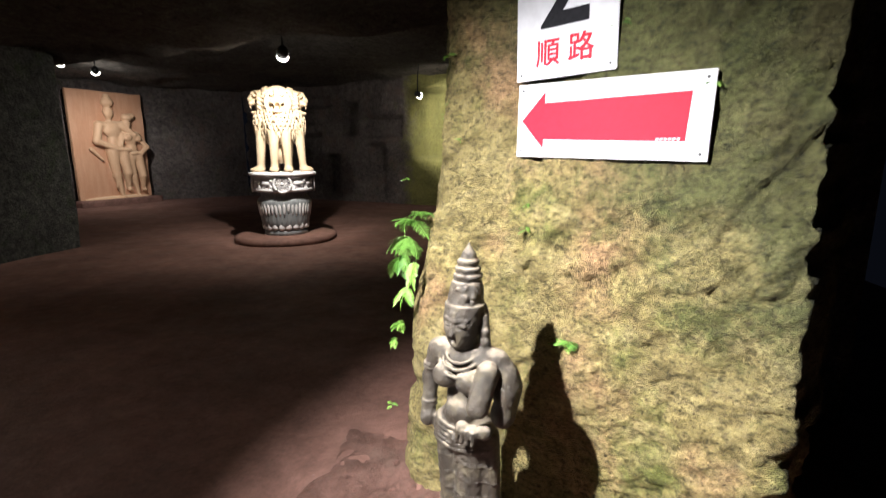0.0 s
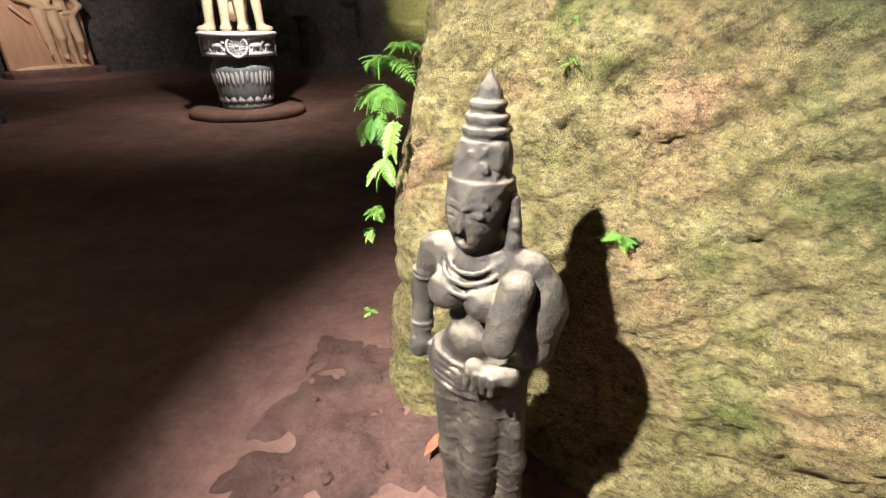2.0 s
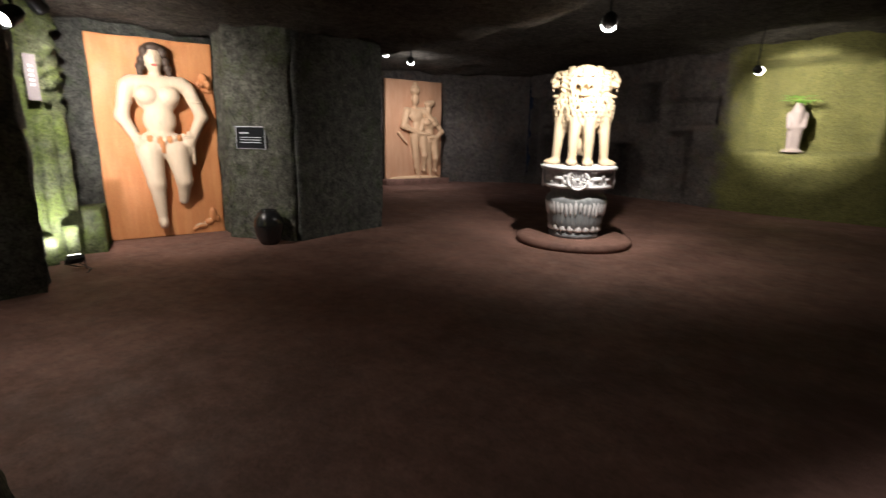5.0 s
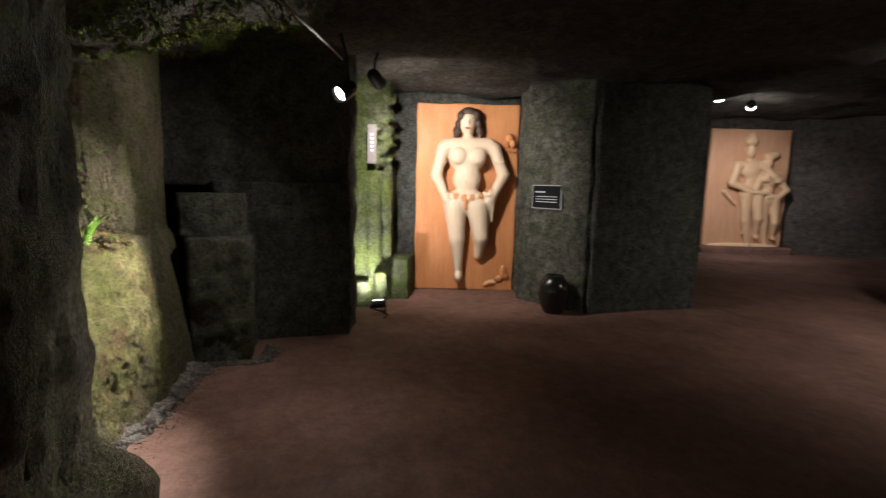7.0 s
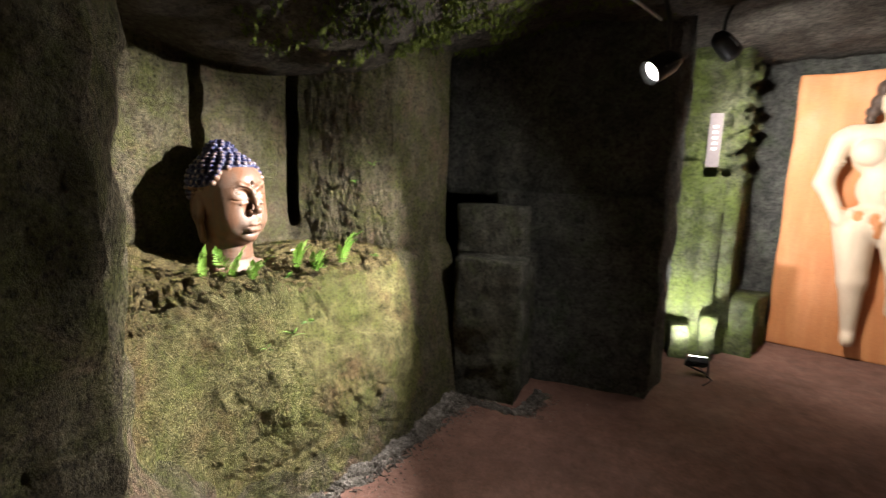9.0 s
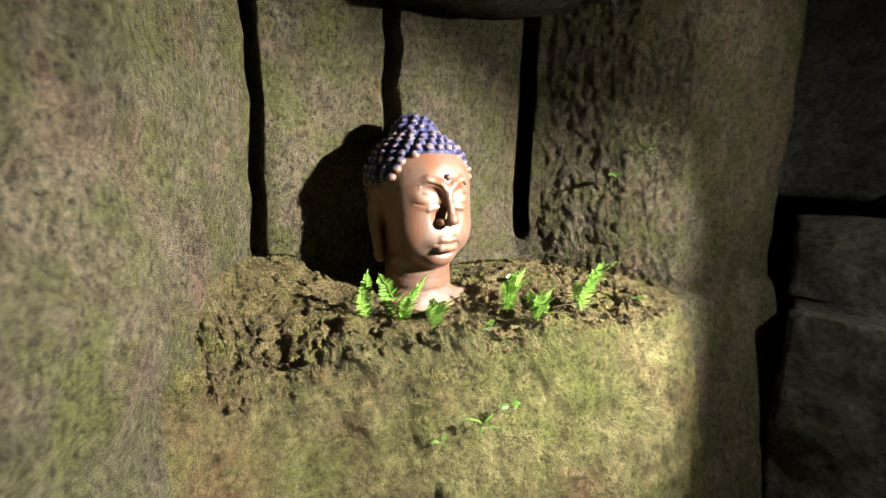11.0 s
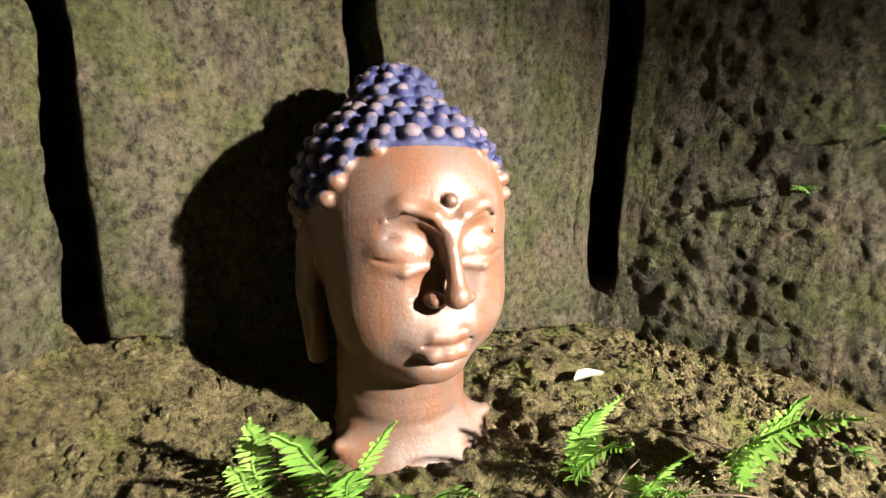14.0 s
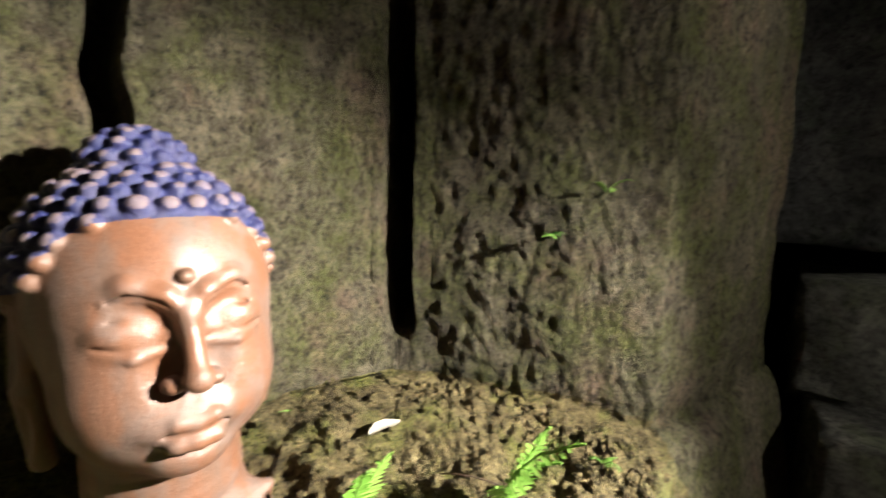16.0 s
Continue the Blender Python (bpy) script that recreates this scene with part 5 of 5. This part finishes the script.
def build_reliefs():
    m = pose(-8.60, 4.93, 0.0, 0, 0, math.degrees(math.atan2(0.9465, 0.3228)))
    # full figure with one hand at the belt and one on the hip; one lower leg is broken away
    shapes = [ball((-0.01, -0.11, 2.28), (0.105, 0.11, 0.145)), limb((0, -0.08, 2.16), (0, -0.06, 2.02), 0.065), limb((-0.26, -0.07, 1.98), (0.28, -0.07, 1.99), 0.10), ball((0, -0.08, 1.82), (0.25, 0.13, 0.20)),
              ball((0, -0.09, 1.54), (0.19, 0.12, 0.20)), ball((-0.01, -0.09, 1.24), (0.30, 0.14, 0.17)),
              limb((-0.15, -0.09, 1.16), (-0.11, -0.10, 0.74), 0.155, 0.105), limb((-0.11, -0.10, 0.74), (-0.08, -0.07, 0.26), 0.10, 0.055), ball((-0.08, -0.10, 0.20), (0.055, 0.08, 0.07)),
              limb((0.16, -0.10, 1.16), (0.21, -0.14, 0.76), 0.155, 0.10), limb((0.21, -0.14, 0.76), (0.19, -0.06, 0.50), 0.09, 0.06),
              limb((-0.33, -0.09, 1.94), (-0.41, -0.12, 1.58), 0.088, 0.075), limb((-0.41, -0.12, 1.58), (-0.29, -0.17, 1.32), 0.074, 0.056), ball((-0.26, -0.18, 1.27), (0.06, 0.05, 0.055)),
              limb((0.36, -0.09, 1.94), (0.49, -0.12, 1.60), 0.088, 0.075), limb((0.49, -0.12, 1.60), (0.34, -0.17, 1.30), 0.074, 0.056), ball((0.31, -0.18, 1.27), (0.06, 0.05, 0.06))]
    chest = mirrored([ball((0.125, -0.165, 1.84), (0.125, 0.085, 0.115))])
    hair = mirrored([ball((0.13, -0.09, 2.26), (0.05, 0.07, 0.06)), ball((0.15, -0.08, 2.18), (0.055, 0.06, 0.05)), ball((0.16, -0.07, 2.12), (0.04, 0.05, 0.04)), ball((0.10, -0.12, 2.36), (0.055, 0.08, 0.07))]) + [ball((0, -0.10, 2.41), (0.11, 0.09, 0.07))]
    belt = [ball((-0.25 + 0.055 * k, -0.17 - 0.04 * math.sin(0.35 * k), 1.335 - 0.05 * math.sin(0.35 * k)), (0.034, 0.04, 0.045)) for k in range(10)] + [limb((-0.01, -0.22, 1.25), (0.0, -0.20, 1.14), 0.03, 0.015)]
    sash = [limb((0.31, -0.20, 1.38), (0.33, -0.17, 1.24), 0.03, 0.05), limb((0.30, -0.18, 1.22), (0.31, -0.10, 0.94), 0.028, 0.020), limb((0.35, -0.18, 1.22), (0.36, -0.10, 0.98), 0.026, 0.018)]
    bands = [ball((-0.355, -0.10, 1.76), (0.090, 0.095, 0.012)), ball((-0.36, -0.10, 1.73), (0.088, 0.093, 0.010)), ball((0.43, -0.11, 1.77), (0.090, 0.095, 0.012)), ball((0.30, -0.18, 1.33), (0.07, 0.07, 0.02)), ball((-0.28, -0.17, 1.34), (0.07, 0.07, 0.02))]
    nose = [limb((-0.01, -0.21, 2.31), (-0.01, -0.235, 2.25), 0.013, 0.019)] + [limb((-0.05, -0.205, 2.20), (0.03, -0.205, 2.20), 0.012)]
    broken = [ball((0.57, -0.03, 2.10), (0.05, 0.05, 0.06)), ball((0.61, -0.03, 2.02), (0.045, 0.05, 0.06)), ball((0.53, -0.03, 2.02), (0.04, 0.04, 0.04)), limb((0.50, -0.02, 1.95), (0.62, -0.03, 1.92), 0.02), ball((0.55, -0.01, 0.26), (0.04, 0.03, 0.09)), ball((0.49, -0.01, 0.16), (0.05, 0.03, 0.04)), ball((0.40, -0.01, 0.10), (0.05, 0.025, 0.03)), ball((0.60, -0.01, 0.20), (0.03, 0.03, 0.05)), limb((0.30, -0.01, 0.07), (0.36, -0.02, 0.11), 0.02)]
    cuts = mirrored([ball((0.045, -0.215, 2.305), (0.030, 0.014, 0.012))]) + [ball((0, -0.22, 1.50), (0.016, 0.03, 0.02)), limb((-0.2, -0.20, 1.66), (0.2, -0.20, 1.66), 0.012)]
    paint = [(2, s) for s in hair] + [(3, s) for s in belt[::2] + broken] + [(5, ball((-0.01, -0.22, 2.195), (0.028, 0.02, 0.008)))]
    relief("figure_relief", shapes, 0.045, (1.38, 2.54), 0.10, m, [PANEL_CLAY, PANEL_FIGURE, HAIR_DARK, PANEL_CLAY, PANEL_FIGURE, LIP_RED], "orange terracotta relief slab with a pale standing figure", 0.0125, chest + hair + belt + sash + bands + nose + broken, cuts, paint)
    a, b = Vector((-11.42, 12.25)), Vector((-10.80, 14.0))
    d = (b - a).normalized()
    m = pose(*(a.lerp(b, 0.5)), 0.16, 0, 0, math.degrees(math.atan2(d.y, d.x)))
    left = standing(0.22, -0.24, 1.14, [[((-0.26, -0.07, 1.68), (-0.40, -0.10, 1.32), 0.09, 0.08), ((-0.40, -0.10, 1.32), (-0.08, -0.18, 1.16), 0.075, 0.06)], [((0.24, -0.10, 1.68), (0.44, -0.16, 1.48), 0.085, 0.07)]])
    right = standing(0.64, -0.26, 1.0, [[((0.22, -0.07, 1.68), (0.40, -0.12, 1.36), 0.08, 0.07), ((0.40, -0.12, 1.36), (0.16, -0.18, 1.18), 0.065, 0.055)], [((-0.2, -0.1, 1.66), (-0.30, -0.16, 1.42), 0.08, 0.06)]])
    hats = [ball((-0.06, -0.12, 2.50), (0.15, 0.12, 0.13)), ball((-0.05, -0.10, 2.62), (0.09, 0.09, 0.10)), ball((0.40, -0.12, 2.14), (0.14, 0.11, 0.10)), ball((0.52, -0.12, 2.18), (0.09, 0.08, 0.08)), limb((0.40, -0.18, 1.18), (0.66, -0.18, 1.22), 0.05, 0.04), limb((-0.02, -0.20, 1.30), (0.36, -0.20, 1.28), 0.045), ball((0.34, -0.18, 1.62), (0.11, 0.08, 0.10)), ball((0.62, -0.16, 1.60), (0.10, 0.08, 0.09)), limb((-0.55, -0.06, 1.30), (-0.30, -0.08, 1.02), 0.05, 0.03), limb((0.0, -0.16, 1.12), (-0.05, -0.10, 0.30), 0.05, 0.03), ball((0, -0.02, 0.0), (0.85, 0.13, 0.07))]
    relief("couple_relief", left + right, 0.05, (1.88, 2.78), 0.12, m, [COUPLE_CLAY, COUPLE_FIGURE], "pink terracotta relief slab with two standing figures", 0.02, hats)


build_reliefs()
rock("relief_base", [(-11.55, 12.15), (-11.2, 12.05), (-10.5, 14.05), (-10.9, 14.25)], -0.05, 0.165, EARTH, "low earth brown plinth under the couple relief", step=0.08, amp=0.02, seed=71, category="plinth", kind="")


def build_recess_figure():
    lo, hi, st = (-0.25, -0.2, -0.01), (0.25, 0.2, 1.0), 0.018
    P = field(lo, hi, st)
    F = union(P, [ball((0, 0, 0.86), (0.08, 0.08, 0.10)), limb((0, 0, 0.75), (0, 0, 0.5), 0.12, 0.09), limb((-0.14, 0, 0.72), (-0.12, -0.06, 0.48), 0.045), limb((0.14, 0, 0.72), (0.12, -0.06, 0.5), 0.045), limb((-0.05, 0, 0.48), (-0.05, 0, 0.05), 0.085, 0.06), limb((0.05, 0, 0.48), (0.05, 0, 0.05), 0.085, 0.06), ball((0, 0, 0.02), (0.2, 0.15, 0.05))], 0.05)
    F = np.maximum(F, -P[..., 2])
    v, f = surface(F, lo, st)
    tagged(mesh_object("small_statue", place(v, pose(-2.02, 13.72, 1.22, 0, 0, 12)), f, PALE_STONE), "pale small standing statue in the wall recess", "statue")


build_recess_figure()

# ---- loose things ----
jar = empty("jar", pose(-7.20, 5.52, 0.0), "black glazed round jar standing on the floor", "jar")
mesh_object("body", *revolve([(0.01, 0), (0.10, 0), (0.12, 0.02), (0.165, 0.12), (0.185, 0.23), (0.175, 0.33), (0.13, 0.41), (0.10, 0.435), (0.085, 0.43), (0.08, 0.36), (0.01, 0.34)], 40), JAR, jar)
mesh_object("rim", *tube([(0.098 * math.cos(i * math.pi / 16), 0.098 * math.sin(i * math.pi / 16), 0.437) for i in range(33)], 0.012, 8), JAR, jar)


def blade(points, half, mat, name, label, category):
    verts, faces = [], []
    for i, (p, w) in enumerate(zip(points, half)):
        p = Vector(p)
        q = Vector(points[min(i + 1, len(points) - 1)]) - Vector(points[max(i - 1, 0)])
        s = q.cross(Vector((0, 0, 1))).normalized()
        verts += [p - s * w + Vector((0, 0, 0.004)), p, p + s * w + Vector((0, 0, 0.004))]
        verts += [v - Vector((0, 0, 0.0012)) for v in verts[-3:]]
    for i in range(len(points) - 1):
        a = i * 6
        for u, w in ((0, 1), (1, 2)):
            faces += [(a + u, a + w, a + 6 + w, a + 6 + u), (a + 3 + w, a + 3 + u, a + 9 + u, a + 9 + w)]
    return tagged(mesh_object(name, verts, faces, mat), label, category)


blade([(-1.075, 2.475, 0.075), (-1.06, 2.50, 0.082), (-1.04, 2.53, 0.088), (-1.025, 2.555, 0.09)], [0.002, 0.014, 0.014, 0.003], LEAF_RED, "fallen_leaf", "orange red fallen leaf on the dirt", "leaf")
blade([(-5.66, 1.13, 1.10), (-5.63, 1.13, 1.108), (-5.60, 1.13, 1.112), (-5.57, 1.135, 1.108)], [0.003, 0.018, 0.016, 0.004], LEAF_DRY, "dry_leaf", "pale skeleton leaf on the mossy soil", "leaf")


# ---- ferns ----
def frond_mesh(name, length, width, pairs, curl, seed, mat, lobes=3):
    rng = random.Random(seed)
    spine = []
    for i in range(pairs * 2 + 1):
        t = i / (pairs * 2)
        spine.append(Vector((rng.gauss(0, 0.002), length * t * (1 - 0.18 * curl * t), length * curl * (0.55 * t - 0.95 * t * t))))
    verts, faces = [], []
    tv, tf = tube(spine[::2], 0.0014, 4)
    verts += tv
    faces += tf
    for i in range(1, pairs * 2 + 1):
        t = i / (pairs * 2)
        w = width * (math.sin(math.pi * min(1, t * 0.86 + 0.16)) ** 0.75) * rng.uniform(0.85, 1.1)
        for s in (-1, 1):
            p = spine[i]
            d = (Vector((s, 0.45, 0.0)) + Vector((0, 0, rng.uniform(-0.28, 0.10)))).normalized()
            fwd = Vector((-s * 0.25, 1, 0)).normalized()
            h = length / pairs * 0.36
            base = len(verts)
            cut = (0.0, 0.45, 0.30, 0.42, 0.24, 0.0) if lobes else (0.0, 0.5, 0.5, 0.4, 0.25, 0.0)
            for k in range(6):
                f = k / 5
                c = p + d * (w * f) + Vector((0, 0, -0.25 * w * f * f))
                hh = h * ((1.05 * cut[k] + 0.10 * (1 - f)) if lobes else (1.5 * cut[k] + 0.12 * (1 - f)))
                verts += [c - fwd * hh, c + fwd * hh]
            for k in range(5):
                a = base + 2 * k
                faces.append((a, a + 1, a + 3, a + 2))
    me = bpy.data.meshes.new(name)
    me.from_pydata([tuple(v) for v in verts], [], [tuple(f) for f in faces])
    me.materials.append(mat)
    me.update()
    return me


FRONDS = [frond_mesh("frond", 0.15, 0.042, 9, 0.7, 1, FERN), frond_mesh("frond", 0.12, 0.038, 8, 0.5, 2, FERN), frond_mesh("frond", 0.14, 0.036, 9, 0.9, 3, FERN)]
PALE = [frond_mesh("frond", 0.15, 0.026, 11, 0.5, 4, FERN_LIGHT), frond_mesh("frond", 0.12, 0.019, 9, 0.35, 5, FERN_LIGHT), frond_mesh("frond", 0.14, 0.027, 10, 0.6, 6, FERN_LIGHT)]
TUFT = [frond_mesh("frond", 0.05, 0.016, 6, 0.5, 7, FERN_LIGHT), frond_mesh("frond", 0.045, 0.017, 5, 0.8, 8, FERN)]


def fern(at, out, fronds, meshes, size, spread, rise, seed, label):
    """A fern rooted at a point; out is the level direction into the open, spread the fan's degrees, rise the fronds' degrees."""
    rng = random.Random(seed)
    ob = empty("fern", Matrix.Translation(at), label, "fern", "ferns")
    base = math.degrees(math.atan2(out[1], out[0])) - 90
    for k in range(fronds):
        f = (k + 0.5) / fronds - 0.5
        leaf = new("frond", meshes[rng.randrange(len(meshes))])
        leaf.parent = ob
        s = size * rng.uniform(0.7, 1.15)
        leaf.matrix_basis = pose(rng.uniform(-0.008, 0.008), rng.uniform(-0.008, 0.008), rng.uniform(-0.008, 0.008), 0, 0, base + f * spread + rng.uniform(-12, 12)) @ pose(0, 0, 0, rise + rng.uniform(-20, 12), rng.uniform(-25, 25), 0) @ Matrix.Diagonal((s, s, s, 1))
    return ob


ROCK_OUT, BACK = (-0.605, -0.796), (0.1, 1.0)
on_rock = "green fern growing from the yellow rock"
fern((-1.19, 2.85, 1.08), (-0.9, -0.5), 9, FRONDS, 0.85, 230, 5, 1, on_rock)
fern((-1.21, 2.87, 1.01), (-1, -0.4), 9, FRONDS, 0.9, 210, -25, 2, on_rock)
fern((-1.24, 2.88, 0.94), (-1, -0.5), 8, FRONDS, 0.85, 180, -50, 3, on_rock)
fern((-1.14, 2.81, 1.12), (-0.5, -0.8), 6, FRONDS, 0.6, 220, 10, 9, on_rock)
fern((-1.17, 2.77, 0.94), ROCK_OUT, 5, PALE, 0.8, 130, -55, 4, "pale green fern growing from the yellow rock")
fern((-1.21, 2.79, 0.83), ROCK_OUT, 5, PALE, 0.65, 160, -55, 5, "pale green fern growing from the yellow rock")
fern((-1.25, 2.88, 0.65), (-1, -0.4), 6, TUFT, 1.3, 220, 0, 6, on_rock)
fern((-1.28, 2.90, 0.58), (-1, -0.4), 4, TUFT, 1.1, 180, -30, 7, on_rock)
fern((-0.635, 2.495, 0.745), ROCK_OUT, 14, TUFT, 1.05, 330, 10, 8, "small pale fern tuft on the yellow rock")
for k, (x, y, z, n) in enumerate([(-0.76, 2.59, 1.18, 4), (-0.77, 2.595, 1.10, 4), (-1.05, 2.81, 1.68, 4), (-1.04, 2.80, 1.53, 4), (-0.54, 2.425, 1.69, 4), (-0.345, 2.28, 1.51, 6), (-1.0, 2.77, 1.40, 5), (-0.62, 2.485, 0.10, 4), (-1.30, 2.86, 0.30, 3), (-1.28, 2.84, 0.06, 3), (-0.685, 2.53, 0.68, 2), (-1.24, 2.95, 1.25, 3)]):
    fern((x, y, z), ROCK_OUT, n, TUFT, 0.7, 300, 0, 20 + k, "tiny fern tuft on the yellow rock")
in_soil = "pale green fern growing in the soil of the shelf"
fern((-4.97, 1.13, 1.05), BACK, 2, PALE, 1.45, 50, 84, 40, in_soil)
fern((-5.05, 1.20, 1.05), BACK, 4, PALE, 1.4, 100, 80, 41, in_soil)
fern((-5.13, 1.26, 1.04), BACK, 3, PALE, 1.35, 60, 78, 42, in_soil)
fern((-5.40, 1.30, 1.06), BACK, 4, PALE, 1.6, 90, 84, 43, in_soil)
fern((-5.44, 1.39, 1.05), BACK, 4, PALE, 1.35, 120, 76, 44, in_soil)
fern((-5.60, 1.44, 1.07), BACK, 4, PALE, 1.5, 100, 80, 45, in_soil)
for k, (x, y, z, n) in enumerate([(-4.77, 0.99, 1.07, 4), (-5.25, 1.36, 1.05, 4), (-5.62, 0.94, 1.09, 3), (-5.55, 0.92, 1.09, 3), (-5.86, 1.20, 1.08, 4), (-5.86, 1.50, 1.07, 4), (-4.88, 0.90, 1.07, 2), (-5.52, 1.38, 1.05, 3), (-5.93, 1.33, 1.50, 4), (-5.97, 1.43, 1.60, 3), (-5.70, 1.02, 1.08, 3), (-5.26, 1.47, 0.84, 4), (-5.17, 1.45, 0.80, 4), (-5.05, 1.40, 0.76, 3)]):
    fern((x, y, z), BACK, n, TUFT if k % 3 else PALE, 0.9 if k % 3 else 0.45, 300, 35, 60 + k, "small fern growing in the mossy soil")
for k in range(7):
    fern((-2.15 + 0.09 * (k % 4), 13.70, 2.18 + 0.08 * (k // 4)), (0, -1), 6, PALE, 1.6, 260, 10, 90 + k, "bright green fern above the small statue")


# ---- moss that hangs from the low ceiling before the recess ----
def build_ceiling_moss():
    rng = random.Random(12)
    verts, faces = [], []
    for k in range(9500):
        x, y = rng.gauss(-5.9, 0.75), rng.gauss(1.95, 0.42)
        if fbm((x, y, 0), 3.2, 4, 4.0) < -0.05 or y < 1.3:
            continue
        z = ceiling_height(x, y) + 0.09 * fbm((x, y, 0.3), 1.3, 6, 3.0) + 0.02 * fbm((x, y, 2.0), 9, 3, 1.0) + 0.006
        a, s, l = rng.uniform(0, 6.28), rng.uniform(0.004, 0.010), rng.uniform(0.012, 0.055)
        d = Vector((rng.gauss(0, 0.5), rng.gauss(0, 0.5), -1)).normalized() * l
        t = Vector((math.cos(a), math.sin(a), 0)) * s
        p = Vector((x, y, z))
        base = len(verts)
        verts += [p - t * 0.5, p + t * 0.5, p + d * 0.6 + t, p + d, p + d * 0.6 - t]
        faces += [(base, base + 1, base + 2, base + 4), (base + 4, base + 2, base + 3)]
    tagged(mesh_object("ceiling_moss", verts, faces, MOSS, smooth=False), "bright green moss hanging from the low ceiling", "moss", kind="stuff")


build_ceiling_moss()


# ---- trodden damp dirt at the foot of the sign rock ----
def build_dirt():
    def h(x, y):
        w = 0.22 * fbm((x, y, 0), 2.2, 5, 8.0)
        e = min(smooth(-1.95, -1.35, x + w), smooth(-0.15, -0.5, x), smooth(2.1, 2.4, y + w), smooth(3.4, 3.0, y + w))
        ridge = (y - 2.49) - 0.52 * (x + 1.83)
        d = 0.02 * math.exp(-(ridge / 0.05) ** 2) * smooth(-2.0, -1.7, x) * smooth(-1.25, -1.45, x)
        return floor_height(x, y) - 0.03 * (1 - e) + e * (0.012 + d + 0.030 * max(-0.1, fbm((x, y, 0), 4, 5, 6.0)) * smooth(-1.75, -1.25, x) + 0.008 * fbm((x, y, 0), 18, 4, 3.0))

    build_sheet("dirt_bank", -2.15, -0.15, 2.0, 3.5, 0.02, h, DIRT, "damp brown uneven dirt at the foot of the rock")
    rng = random.Random(4)
    for k in range(16):
        x, y = rng.uniform(-1.55, -1.1), rng.uniform(2.35, 2.95)
        r = rng.uniform(0.006, 0.02)
        bm = bmesh.new()
        bmesh.ops.create_icosphere(bm, subdivisions=2, radius=r)
        for v in bm.verts:
            v.co *= 1 + 0.35 * noise.noise(v.co * 60 + Vector((k, 0, 0)))
            v.co.z *= 0.6
        me = bpy.data.meshes.new("pebble")
        bm.to_mesh(me)
        bm.free()
        me.materials.append(DIRT)
        ob = tagged(new("pebble", me), "small brown stone lying on the dirt", "pebble", "pebbles on the dirt")
        ob.location = (x, y, h(x, y) + r * 0.25)


build_dirt()


# ---- crumbs of earth and dry stalks on the shelf ----
def build_crumbs():
    # uneven lumps of earth, half sunk into the shelf
    rng = random.Random(21)
    bm = bmesh.new()
    bmesh.ops.create_icosphere(bm, subdivisions=2, radius=1)
    ball_verts = [v.co.copy() for v in bm.verts]
    ball_faces = [[v.index for v in f.verts] for f in bm.faces]
    bm.free()
    spots = [v.co.copy() for v in niche_wall.data.vertices if 0.93 < v.co.z < 1.24 and v.normal.z > 0.45 and -5.95 < v.co.x < -4.5 and math.hypot(v.co.x + 5.238, v.co.y - 1.03) > 0.20]
    verts, faces = [], []
    for _ in range(1500):
        p = rng.choice(spots)
        s = 0.004 + 0.011 * rng.random() ** 2.2
        m = Matrix.LocRotScale(p + Vector((0, 0, -0.2 * s)), Euler([rng.uniform(0, 6) for _ in range(3)]), (s * rng.uniform(0.8, 1.6), s, s * rng.uniform(0.6, 1)))
        seed = rng.uniform(0, 50)
        base = len(verts)
        verts += [m @ (c * (1 + 0.38 * noise.noise(c * 1.7 + Vector((seed, 0, 0))))) for c in ball_verts]
        faces += [[base + q for q in f] for f in ball_faces]
    me = bpy.data.meshes.new("soil_crumbs")
    me.from_pydata(verts, [], faces)
    me.materials.append(SOIL)
    tagged(new("soil_crumbs", me), "loose crumbs of mossy earth on the shelf", "soil", kind="stuff")
    for k, (x, y, yaw, l) in enumerate([(-5.50, 1.34, 20, 0.16), (-5.46, 1.42, 140, 0.12), (-5.33, 1.30, 75, 0.10), (-5.60, 1.30, 100, 0.13)]):
        c, s = math.cos(radians(yaw)), math.sin(radians(yaw))
        pts = [(x + c * l * t, y + s * l * t, 1.085 + 0.05 * t * (1 - 0.6 * t)) for t in (0, 0.25, 0.5, 0.75, 1.0)]
        tagged(mesh_object("dry_stalk", *tube(pts, 0.0014, 5), TWIG), "thin dry brown stalk lying on the soil", "stalk", "dry stalks on the shelf")


build_crumbs()
